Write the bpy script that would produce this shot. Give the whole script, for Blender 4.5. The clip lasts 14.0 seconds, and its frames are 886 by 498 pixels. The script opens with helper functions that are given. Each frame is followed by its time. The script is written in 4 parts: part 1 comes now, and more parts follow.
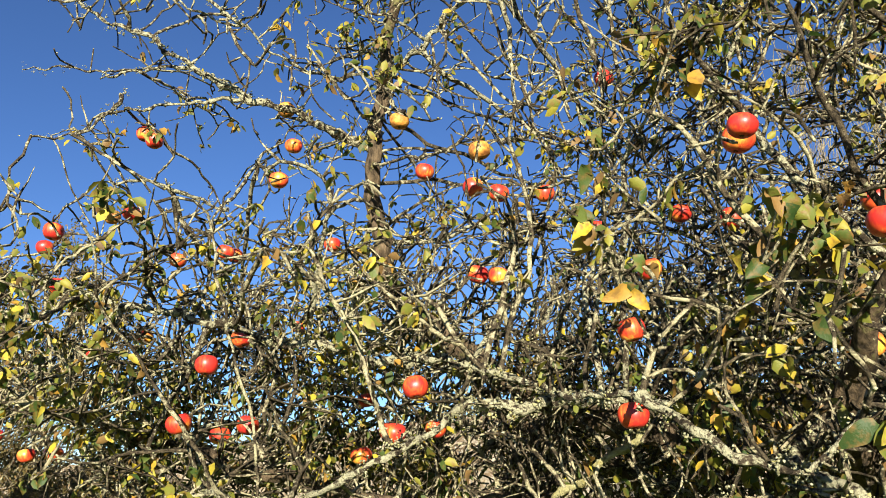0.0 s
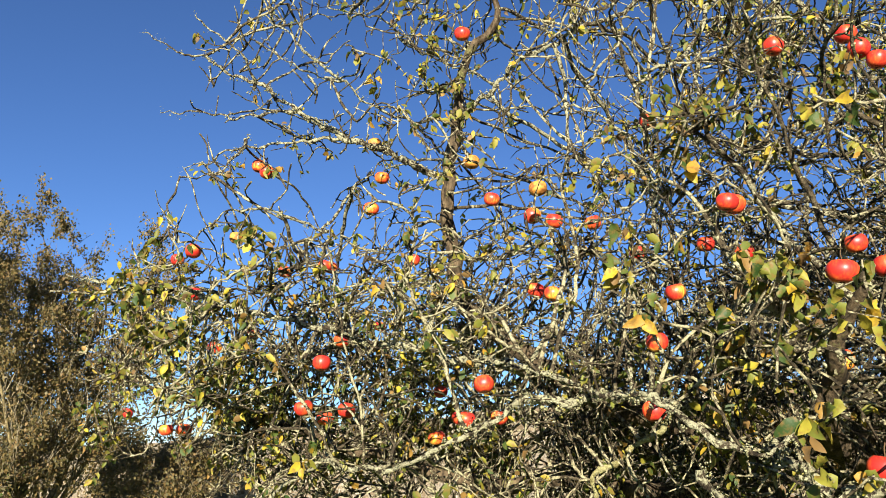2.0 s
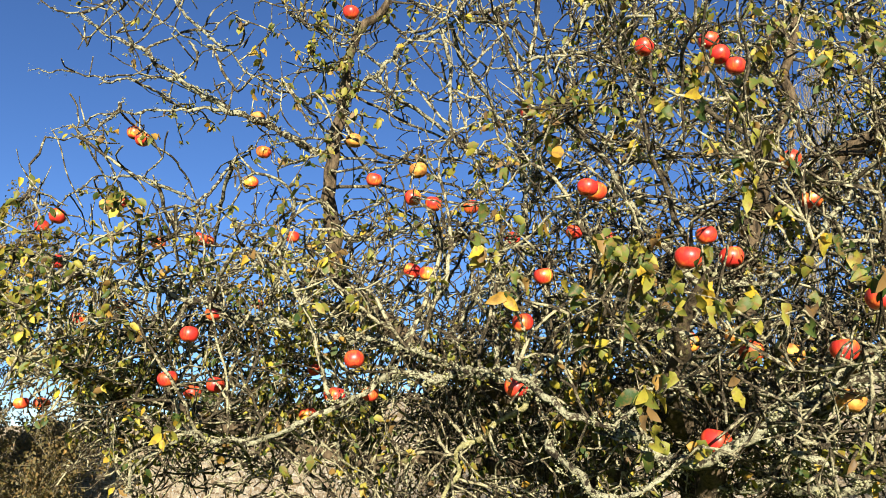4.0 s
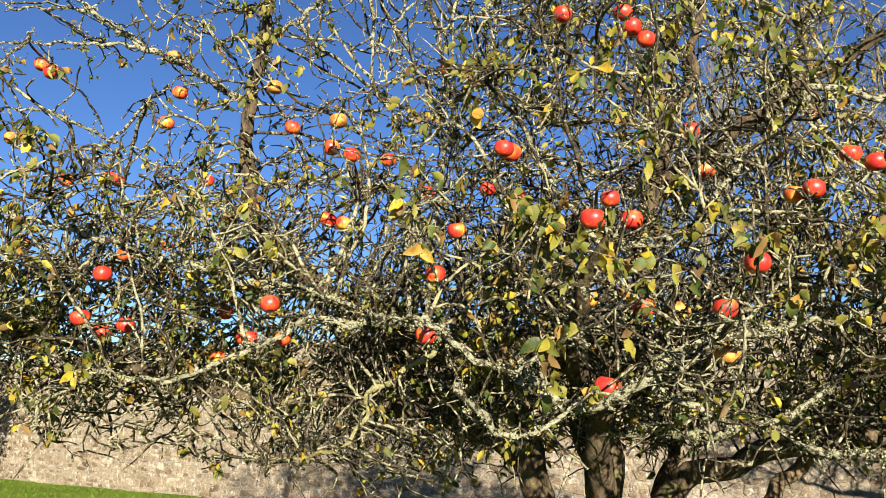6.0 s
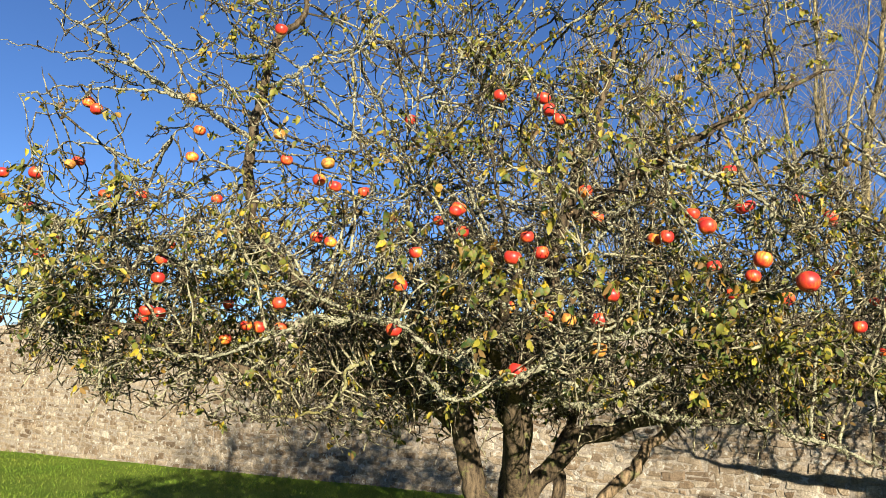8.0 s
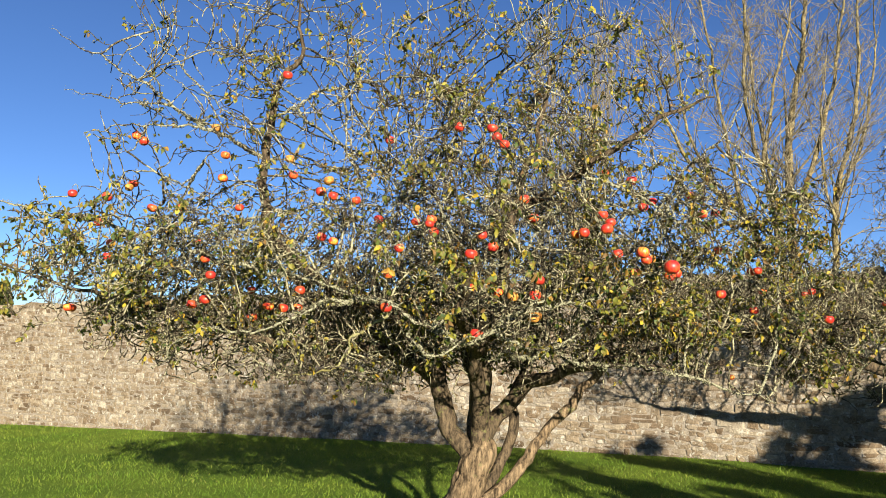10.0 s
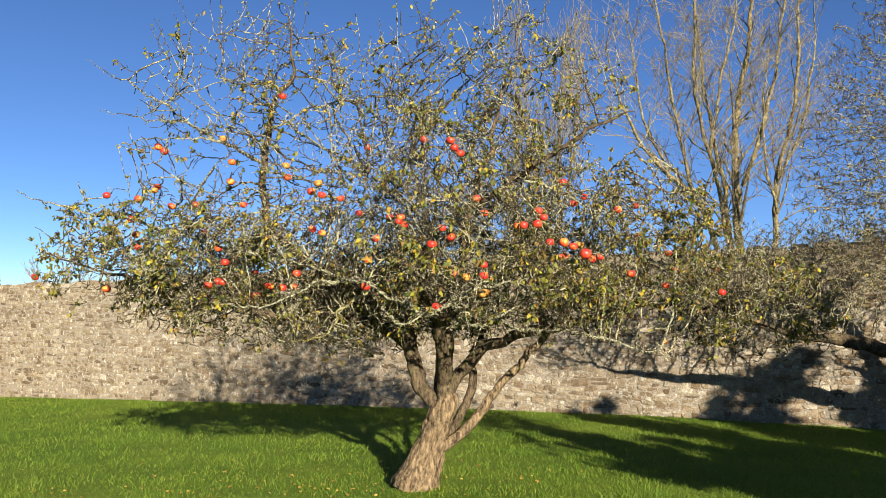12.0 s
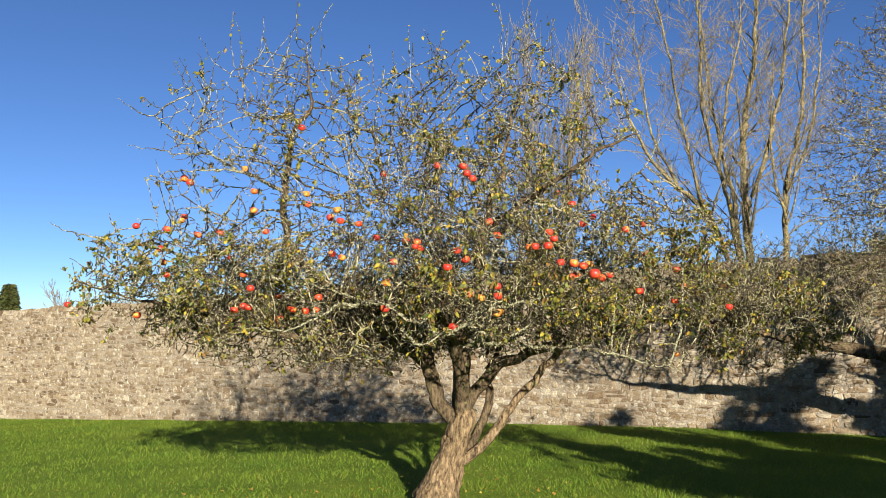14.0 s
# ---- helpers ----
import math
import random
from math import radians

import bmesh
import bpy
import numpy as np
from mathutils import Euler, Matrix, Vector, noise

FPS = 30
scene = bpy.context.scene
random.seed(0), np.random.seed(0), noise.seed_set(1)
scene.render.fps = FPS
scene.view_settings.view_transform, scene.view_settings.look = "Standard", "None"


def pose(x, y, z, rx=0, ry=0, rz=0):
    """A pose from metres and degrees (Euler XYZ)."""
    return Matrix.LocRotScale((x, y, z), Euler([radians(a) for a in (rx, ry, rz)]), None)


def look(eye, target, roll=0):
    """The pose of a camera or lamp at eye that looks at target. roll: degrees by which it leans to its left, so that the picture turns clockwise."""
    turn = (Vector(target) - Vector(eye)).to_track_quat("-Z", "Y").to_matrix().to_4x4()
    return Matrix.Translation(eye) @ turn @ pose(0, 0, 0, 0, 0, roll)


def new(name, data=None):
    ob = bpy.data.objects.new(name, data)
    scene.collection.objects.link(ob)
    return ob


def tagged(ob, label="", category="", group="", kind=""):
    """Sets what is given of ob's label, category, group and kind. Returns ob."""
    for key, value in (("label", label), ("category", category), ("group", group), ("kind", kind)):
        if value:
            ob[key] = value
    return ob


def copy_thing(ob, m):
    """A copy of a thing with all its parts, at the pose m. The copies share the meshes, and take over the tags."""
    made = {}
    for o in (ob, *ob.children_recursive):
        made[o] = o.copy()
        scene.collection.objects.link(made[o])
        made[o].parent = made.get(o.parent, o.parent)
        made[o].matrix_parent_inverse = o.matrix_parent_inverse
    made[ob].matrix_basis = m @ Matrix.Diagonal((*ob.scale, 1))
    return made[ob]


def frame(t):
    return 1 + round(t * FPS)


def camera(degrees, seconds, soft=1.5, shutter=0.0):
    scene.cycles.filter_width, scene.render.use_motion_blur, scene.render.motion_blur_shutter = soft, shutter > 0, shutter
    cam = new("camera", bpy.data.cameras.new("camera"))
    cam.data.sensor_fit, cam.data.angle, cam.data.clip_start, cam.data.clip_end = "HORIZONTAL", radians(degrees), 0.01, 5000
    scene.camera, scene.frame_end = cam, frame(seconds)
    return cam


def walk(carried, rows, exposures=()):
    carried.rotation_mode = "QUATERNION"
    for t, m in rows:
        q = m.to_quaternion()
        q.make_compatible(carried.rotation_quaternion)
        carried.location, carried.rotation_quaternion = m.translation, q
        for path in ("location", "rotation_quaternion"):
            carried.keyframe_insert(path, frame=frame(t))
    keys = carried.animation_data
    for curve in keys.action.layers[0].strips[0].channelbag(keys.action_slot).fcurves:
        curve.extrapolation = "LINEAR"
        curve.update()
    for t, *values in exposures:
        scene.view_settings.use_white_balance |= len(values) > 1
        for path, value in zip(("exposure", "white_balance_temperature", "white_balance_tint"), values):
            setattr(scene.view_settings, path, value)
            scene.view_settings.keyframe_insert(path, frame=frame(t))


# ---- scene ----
cam = camera(58.3, 14.0, soft=0.6)
PATH = [
    (0, (0.053, 0.082, 1.587), (0.03, 2.01, 2.118), -0.6),
    (0.5, (-0.036, -0.048, 1.553), (-0.08, 1.902, 1.992), -0.5),
    (1, (-0.041, -0.163, 1.556), (-0.128, 1.788, 1.988), -0.8),
    (1.5, (0.039, -0.334, 1.549), (-0.111, 1.603, 2.024), -0.3),
    (2, (0.058, -0.471, 1.557), (-0.124, 1.456, 2.062), 1.2),
    (2.5, (0.086, -0.503, 1.545), (-0.075, 1.426, 2.05), 1.2),
    (3, (0.091, -0.493, 1.525), (0.006, 1.441, 2.028), 1.0),
    (3.5, (0.103, -0.484, 1.52), (0.099, 1.455, 2.011), 1.1),
    (4, (0.112, -0.491, 1.514), (0.203, 1.447, 1.999), 1.7),
    (4.2, (0.116, -0.492, 1.51), (0.254, 1.444, 1.994), 1.8),
    (6.3, (0.051, -0.632, 1.488), (0.416, 1.3, 1.854), 2.9),
    (6.5, (0.02, -0.686, 1.484), (0.417, 1.24, 1.851), 3.1),
    (7, (-0.094, -0.899, 1.503), (0.365, 1.008, 1.893), 3.5),
    (7.5, (-0.13, -1.245, 1.467), (0.342, 0.665, 1.828), 3.6),
    (8, (-0.238, -1.587, 1.473), (0.25, 0.323, 1.808), 4.1),
    (8.2, (-0.299, -1.699, 1.451), (0.211, 0.209, 1.768), 3.9),
    (10.3, (-0.64, -3.046, 1.461), (-0.064, -1.145, 1.696), 2.1),
    (10.5, (-0.641, -3.193, 1.431), (-0.062, -1.292, 1.653), 2.3),
    (11, (-0.717, -3.486, 1.44), (-0.128, -1.584, 1.629), 2.5),
    (11.5, (-0.833, -3.767, 1.441), (-0.218, -1.873, 1.622), 1.3),
    (12, (-0.882, -4.049, 1.435), (-0.262, -2.157, 1.62), 1.4),
    (12.5, (-0.902, -4.248, 1.461), (-0.291, -2.353, 1.65), 1.0),
    (13, (-0.96, -4.281, 1.48), (-0.358, -2.386, 1.694), 0.4),
    (13.5, (-0.989, -4.303, 1.485), (-0.399, -2.406, 1.717), 0.3),
    (14, (-0.978, -4.304, 1.481), (-0.392, -2.405, 1.699), 0.3),
]
walk(cam, [(t, look(eye, target, roll)) for t, eye, target, roll in PATH],
     exposures=[(0, 1.62), (4, 1.60), (8, 1.50), (10.5, 1.40), (14, 1.32)])

# ---- world, sun, exposure ----
SUN_WAY = Vector((0.02, 1.0, -0.285)).normalized()      # the way the sunlight travels
world = bpy.data.worlds.new("sky")
scene.world = world
world.use_nodes = True
wn = world.node_tree.nodes
sky = wn.new("ShaderNodeTexSky")
sky.sky_type = "NISHITA"
sky.sun_disc = False
sky.sun_elevation = math.asin(-SUN_WAY.z)
sky.sun_rotation = math.atan2(-SUN_WAY.x, -SUN_WAY.y)
sky.altitude = 2500
sky.air_density, sky.dust_density, sky.ozone_density = 0.85, 0.0, 3.6
wn["Background"].inputs["Strength"].default_value = 0.055
deep = wn.new("ShaderNodeHueSaturation")
deep.inputs["Saturation"].default_value = 1.08
deep.inputs["Hue"].default_value = 0.507
world.node_tree.links.new(sky.outputs["Color"], deep.inputs["Color"])
world.node_tree.links.new(deep.outputs["Color"], wn["Background"].inputs["Color"])

sun_data = bpy.data.lights.new("sun", "SUN")
sun_data.energy, sun_data.angle, sun_data.color = 5.0, radians(0.5), (0.985, 0.925, 0.77)
sun = new("sun", sun_data)
sun.matrix_world = look((0, -30, 20), Vector((0, -30, 20)) + SUN_WAY)


# ---- materials ----
def material(name, rough=0.8, spec=0.3):
    m = bpy.data.materials.new(name)
    m.use_nodes = True
    b = m.node_tree.nodes["Principled BSDF"]
    b.inputs["Roughness"].default_value = rough
    b.inputs["Specular IOR Level"].default_value = spec
    return m, m.node_tree.nodes, m.node_tree.links, b


def tex_noise(ns, ls, scale, detail=4.0, rough=0.55, coord=None, stretch=None):
    n = ns.new("ShaderNodeTexNoise")
    n.inputs["Scale"].default_value = scale
    n.inputs["Detail"].default_value = detail
    n.inputs["Roughness"].default_value = rough
    if coord is None:
        coord = ns.new("ShaderNodeNewGeometry").outputs["Position"]
    if stretch:
        mp = ns.new("ShaderNodeMapping")
        mp.inputs["Scale"].default_value = stretch
        ls.new(coord, mp.inputs["Vector"])
        coord = mp.outputs["Vector"]
    ls.new(coord, n.inputs["Vector"])
    return n.outputs["Fac"]


def ramp(ns, ls, fac, stops):
    r = ns.new("ShaderNodeValToRGB")
    e = r.color_ramp.elements
    while len(e) < len(stops):
        e.new(0.5)
    for el, (p, c) in zip(e, stops):
        el.position = p
        el.color = (*c, 1.0)
    ls.new(fac, r.inputs["Fac"])
    return r.outputs["Color"]


def mix(ns, ls, fac, a, b, kind="MIX"):
    m = ns.new("ShaderNodeMix")
    m.data_type, m.blend_type = "RGBA", kind
    for socket, value in ((m.inputs[0], fac), (m.inputs[6], a), (m.inputs[7], b)):
        if isinstance(value, (int, float)):
            socket.default_value = value
        elif isinstance(value, tuple):
            socket.default_value = (*value, 1.0)
        else:
            ls.new(value, socket)
    return m.outputs[2]


def maths(ns, ls, op, a, b=0.0):
    m = ns.new("ShaderNodeMath")
    m.operation = op
    for socket, value in zip(m.inputs, (a, b)):
        if isinstance(value, (int, float)):
            socket.default_value = value
        else:
            ls.new(value, socket)
    return m.outputs[0]


def bump(ns, ls, bsdf, height, strength=0.5, distance=0.01):
    b = ns.new("ShaderNodeBump")
    b.inputs["Strength"].default_value = strength
    b.inputs["Distance"].default_value = distance
    ls.new(height, b.inputs["Height"])
    ls.new(b.outputs["Normal"], bsdf.inputs["Normal"])


def bark_material(name, dark, light, lichen, amount, fine=60.0, stretch=None, blot=17.0):
    m, ns, ls, b = material(name, 0.9, 0.15)
    grain = tex_noise(ns, ls, fine, 6, 0.7, None, stretch)
    base = ramp(ns, ls, grain, [(0.36, dark), (0.64, light)])
    patch = tex_noise(ns, ls, blot, 5, 0.65)
    drift = maths(ns, ls, "MULTIPLY", maths(ns, ls, "SUBTRACT", tex_noise(ns, ls, 2.3, 2), 0.5), 0.45)
    patch = maths(ns, ls, "ADD", patch, drift)
    mask = ramp(ns, ls, patch, [(0.62 - amount, (0, 0, 0)), (0.70 - amount, (1, 1, 1))])
    grey = ramp(ns, ls, tex_noise(ns, ls, 140.0, 3), [(0.3, tuple(c * 0.6 for c in lichen)), (0.7, lichen)])
    worn = ramp(ns, ls, tex_noise(ns, ls, 11.0, 6, 0.75), [(0.34, (0.5, 0.47, 0.42)), (0.52, (1.1, 1.08, 1.05))])
    ls.new(mix(ns, ls, 0.9, mix(ns, ls, mask, base, grey), worn, "MULTIPLY"), b.inputs["Base Color"])
    bump(ns, ls, b, maths(ns, ls, "ADD", grain, maths(ns, ls, "MULTIPLY", patch, 0.6)), 1.0, 0.016)
    return m


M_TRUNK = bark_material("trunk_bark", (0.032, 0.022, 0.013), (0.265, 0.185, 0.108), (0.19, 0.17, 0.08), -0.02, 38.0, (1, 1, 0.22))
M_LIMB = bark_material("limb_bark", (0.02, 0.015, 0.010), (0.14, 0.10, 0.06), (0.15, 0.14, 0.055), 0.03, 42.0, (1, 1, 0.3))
M_BRANCH = bark_material("branch_bark", (0.02, 0.015, 0.010), (0.13, 0.10, 0.064), (0.43, 0.41, 0.27), 0.17, blot=60.0)
M_TWIG = bark_material("twig_bark", (0.02, 0.015, 0.010), (0.125, 0.098, 0.060), (0.50, 0.45, 0.28), 0.12, 90.0, blot=30.0)
M_GREENBOUGH = bark_material("mossy_bark", (0.11, 0.095, 0.035), (0.30, 0.26, 0.10), (0.42, 0.39, 0.19), 0.12, 90.0)
M_POPLAR = bark_material("poplar_bark", (0.05, 0.04, 0.024), (0.27, 0.21, 0.105), (0.34, 0.285, 0.125), 0.06, 14.0)
M_FARTWIG = bark_material("far_twig_bark", (0.09, 0.074, 0.05), (0.29, 0.24, 0.155), (0.38, 0.33, 0.20), 0.02, 14.0)


def lichen_material():
    m, ns, ls, b = material("lichen", 0.95, 0.1)
    rnd = ns.new("ShaderNodeNewGeometry").outputs["Random Per Island"]
    tint = ramp(ns, ls, rnd, [(0.0, (0.10, 0.095, 0.05)), (0.5, (0.25, 0.235, 0.135)), (0.85, (0.40, 0.38, 0.25)), (1.0, (0.28, 0.25, 0.07))])
    grain = tex_noise(ns, ls, 220.0, 3)
    ls.new(mix(ns, ls, 0.6, tint, ramp(ns, ls, grain, [(0.3, (0.45, 0.45, 0.42)), (0.65, (1, 1, 1))]), "MULTIPLY"), b.inputs["Base Color"])
    bump(ns, ls, b, grain, 0.8, 0.004)
    return m


M_LICHEN = lichen_material()


def leaf_material(name, stops, by_object=False):
    m, ns, ls, b = material(name, 0.55, 0.35)
    if by_object:
        rnd = ns.new("ShaderNodeObjectInfo").outputs["Random"]
    else:
        rnd = ns.new("ShaderNodeNewGeometry").outputs["Random Per Island"]
    tint = ramp(ns, ls, rnd, stops)
    blotch = tex_noise(ns, ls, 55.0, 4)
    ls.new(mix(ns, ls, ramp(ns, ls, blotch, [(0.48, (0, 0, 0)), (0.66, (0.8, 0.8, 0.8))]), tint, (0.20, 0.11, 0.03)), b.inputs["Base Color"])
    b.inputs["Transmission Weight"].default_value = 0.0
    tr = ns.new("ShaderNodeBsdfTranslucent")
    ls.new(tint, tr.inputs["Color"])
    mx = ns.new("ShaderNodeMixShader")
    mx.inputs[0].default_value = 0.35
    ls.new(b.outputs[0], mx.inputs[1])
    ls.new(tr.outputs[0], mx.inputs[2])
    ls.new(mx.outputs[0], ns["Material Output"].inputs["Surface"])
    bump(ns, ls, b, tex_noise(ns, ls, 300.0, 3), 0.4, 0.002)
    return m


LEAF_STOPS = [(0.0, (0.03, 0.06, 0.012)), (0.25, (0.08, 0.11, 0.02)), (0.48, (0.18, 0.185, 0.028)),
              (0.68, (0.29, 0.255, 0.033)), (0.82, (0.48, 0.37, 0.03)), (0.87, (0.45, 0.25, 0.03)), (0.92, (0.24, 0.14, 0.042)), (1.0, (0.12, 0.075, 0.037))]
M_LEAF = leaf_material("autumn_leaf", LEAF_STOPS)
M_LEAF_ONE = leaf_material("autumn_leaf_single", LEAF_STOPS, True)
M_LITTER = leaf_material("fallen_leaf", [(0.0, (0.30, 0.16, 0.03)), (0.4, (0.50, 0.28, 0.05)), (0.8, (0.55, 0.40, 0.08)), (1.0, (0.20, 0.11, 0.04))])
M_FOLIAGE = leaf_material("far_foliage", [(0.0, (0.05, 0.055, 0.02)), (0.5, (0.12, 0.10, 0.035)), (1.0, (0.20, 0.125, 0.05))])
M_EVERGREEN = leaf_material("evergreen_leaf", [(0.0, (0.025, 0.05, 0.015)), (1.0, (0.07, 0.10, 0.03))])


def apple_material(name, redder):
    m, ns, ls, b = material(name, 0.40, 0.45)
    coord = ns.new("ShaderNodeTexCoord").outputs["Object"]
    rnd = ns.new("ShaderNodeObjectInfo").outputs["Random"]
    shift = ns.new("ShaderNodeVectorMath")
    shift.operation = "ADD"
    ls.new(coord, shift.inputs[0])
    mul = maths(ns, ls, "MULTIPLY", rnd, 7.0)
    ls.new(mul, shift.inputs[1])
    blush = tex_noise(ns, ls, 1.5, 1, 0.4, shift.outputs[0])
    streak = tex_noise(ns, ls, 9.0, 3, 0.6, shift.outputs[0], (1, 1, 0.15))
    level = maths(ns, ls, "ADD", blush, maths(ns, ls, "MULTIPLY", maths(ns, ls, "SUBTRACT", streak, 0.5), 0.6))
    level = maths(ns, ls, "ADD", level, maths(ns, ls, "MULTIPLY", maths(ns, ls, "SUBTRACT", rnd, 0.5 - redder / 0.2), 0.20))
    tint = ramp(ns, ls, level, [(0.30, (0.62, 0.36, 0.045)), (0.42, (0.66, 0.17, 0.03)), (0.52, (0.58, 0.075, 0.02)), (0.72, (0.42, 0.022, 0.016))])
    rot = tex_noise(ns, ls, 3.0, 3, 0.5, shift.outputs[0])
    ls.new(mix(ns, ls, ramp(ns, ls, rot, [(0.72, (0, 0, 0)), (0.76, (1, 1, 1))]), tint, (0.16, 0.06, 0.02)), b.inputs["Base Color"])
    b.inputs["Coat Weight"].default_value = 0.05
    bump(ns, ls, b, streak, 0.08, 0.002)
    return m


M_APPLE = apple_material("apple_skin", 0.11)
M_APPLE_YELLOW = apple_material("yellow_apple_skin", 0.07)
M_STEM, _, _, _b = material("apple_stem", 0.8)
_b.inputs["Base Color"].default_value = (0.10, 0.06, 0.03, 1)


def rotten_material():
    m, ns, ls, b = material("rotten_apple_skin", 0.6, 0.3)
    n = tex_noise(ns, ls, 45.0, 4)
    ls.new(ramp(ns, ls, n, [(0.35, (0.22, 0.08, 0.02)), (0.55, (0.50, 0.22, 0.04)), (0.7, (0.55, 0.32, 0.06))]), b.inputs["Base Color"])
    bump(ns, ls, b, n, 0.6, 0.006)
    return m


M_ROTTEN = rotten_material()


def grass_ground_material():
    m, ns, ls, b = material("lawn", 0.9, 0.1)
    broad = tex_noise(ns, ls, 0.7, 4)
    fine = tex_noise(ns, ls, 38.0, 5, 0.7)
    a = ramp(ns, ls, broad, [(0.35, (0.12, 0.20, 0.022)), (0.65, (0.19, 0.265, 0.034))])
    c = ramp(ns, ls, fine, [(0.3, (0.5, 0.5, 0.45)), (0.7, (1.15, 1.1, 0.9))])
    ls.new(mix(ns, ls, 1.0, a, c, "MULTIPLY"), b.inputs["Base Color"])
    bump(ns, ls, b, fine, 1.0, 0.04)
    return m


M_LAWN = grass_ground_material()


def blade_material():
    m, ns, ls, b = material("grass_blade", 0.6, 0.25)
    rnd = ns.new("ShaderNodeNewGeometry").outputs["Random Per Island"]
    tint = ramp(ns, ls, rnd, [(0.0, (0.10, 0.18, 0.017)), (0.5, (0.17, 0.265, 0.028)), (0.95, (0.24, 0.32, 0.042)), (1.0, (0.36, 0.35, 0.10))])
    broad = ramp(ns, ls, tex_noise(ns, ls, 0.9, 4), [(0.3, (0.7, 0.8, 0.65)), (0.7, (1.15, 1.0, 0.95))])
    ls.new(mix(ns, ls, 1.0, tint, broad, "MULTIPLY"), b.inputs["Base Color"])
    tr = ns.new("ShaderNodeBsdfTranslucent")
    ls.new(tint, tr.inputs["Color"])
    mx = ns.new("ShaderNodeMixShader")
    mx.inputs[0].default_value = 0.4
    ls.new(b.outputs[0], mx.inputs[1])
    ls.new(tr.outputs[0], mx.inputs[2])
    ls.new(mx.outputs[0], ns["Material Output"].inputs["Surface"])
    return m


M_BLADE = blade_material()


def stone_material(name, by_object):
    m, ns, ls, b = material(name, 0.92, 0.15)
    if by_object:
        rnd = ns.new("ShaderNodeObjectInfo").outputs["Random"]
    else:
        rnd = ns.new("ShaderNodeNewGeometry").outputs["Random Per Island"]
    tint = ramp(ns, ls, rnd, [(0.0, (0.14, 0.10, 0.066)), (0.12, (0.21, 0.155, 0.105)), (0.3, (0.258, 0.202, 0.142)), (0.6, (0.318, 0.258, 0.189)), (0.85, (0.370, 0.314, 0.241)), (1.0, (0.456, 0.408, 0.335))])
    fine = tex_noise(ns, ls, 42.0, 6, 0.7)
    blot = tex_noise(ns, ls, 7.0, 6, 0.75)
    stain = tex_noise(ns, ls, 0.9, 5, 0.65)
    c = mix(ns, ls, 0.85, tint, ramp(ns, ls, fine, [(0.28, (0.45, 0.42, 0.38)), (0.62, (1.12, 1.08, 1.02))]), "MULTIPLY")
    c = mix(ns, ls, 0.9, c, ramp(ns, ls, blot, [(0.34, (0.52, 0.48, 0.42)), (0.60, (1.12, 1.1, 1.06))]), "MULTIPLY")
    c = mix(ns, ls, ramp(ns, ls, stain, [(0.50, (0, 0, 0)), (0.66, (0.55, 0.55, 0.55))]), c, (0.13, 0.095, 0.065))
    spot = tex_noise(ns, ls, 11.0, 4, 0.65)
    c = mix(ns, ls, ramp(ns, ls, spot, [(0.56, (0, 0, 0)), (0.64, (0.85, 0.85, 0.85))]), c, (0.430, 0.400, 0.335))
    ls.new(c, b.inputs["Base Color"])
    bump(ns, ls, b, fine, 0.9, 0.03)
    return m


M_STONE = stone_material("rubble_stone", False)
M_STONE_ONE = stone_material("rubble_stone_single", True)


def mortar_material():
    m, ns, ls, b = material("lime_mortar", 0.95, 0.1)
    n = tex_noise(ns, ls, 30.0, 6, 0.7)
    ls.new(ramp(ns, ls, n, [(0.3, (0.16, 0.125, 0.092)), (0.7, (0.344, 0.292, 0.228))]), b.inputs["Base Color"])
    bump(ns, ls, b, n, 1.0, 0.03)
    return m


M_MORTAR = mortar_material()


# ---- mesh helpers ----
def mesh_object(name, verts, faces, mat, parent=None, label="", smooth=True):
    me = bpy.data.meshes.new(name)
    me.from_pydata(verts, [], faces)
    if smooth:
        me.polygons.foreach_set("use_smooth", [True] * len(me.polygons))
    me.materials.append(mat)
    me.update()
    ob = new(name, me)
    if parent is not None:
        ob.parent = parent
    if label:
        tagged(ob, label)
    return ob


def thing(name, place, label, category, group="", kind=""):
    ob = new(name)
    ob.location = place
    ob.empty_display_size = 0.1
    bpy.context.view_layer.update()
    return tagged(ob, label, category, group, kind)


class Mesh:
    """Collects vertices and faces of many small pieces."""

    def __init__(self):
        self.v, self.f, self.n = [], [], 0

    def add(self, verts, faces):
        self.v.append(np.asarray(verts, dtype=np.float64))
        self.f.append(np.asarray(faces, dtype=np.int64) + self.n)
        self.n += len(verts)

    def object(self, name, mat, parent=None, label="", smooth=True, origin=(0, 0, 0)):
        if not self.n:
            return None
        verts = np.concatenate(self.v) - np.asarray(origin)
        sizes = np.concatenate([np.full(len(f), f.shape[1]) for f in self.f])
        loops = np.concatenate([f.ravel() for f in self.f])
        me = bpy.data.meshes.new(name)
        me.vertices.add(len(verts))
        me.vertices.foreach_set("co", verts.ravel())
        me.loops.add(len(loops))
        me.loops.foreach_set("vertex_index", loops.astype(np.int32))
        me.polygons.add(len(sizes))
        me.polygons.foreach_set("loop_start", (np.cumsum(sizes) - sizes).astype(np.int32))
        me.polygons.foreach_set("use_smooth", np.full(len(sizes), smooth))
        me.materials.append(mat)
        me.update(calc_edges=True)
        me.validate()
        ob = new(name, me)
        if parent is not None:
            ob.parent = parent
        if label:
            tagged(ob, label)
        return ob


def unit(a):
    return a / np.maximum(np.linalg.norm(a, axis=-1, keepdims=True), 1e-9)


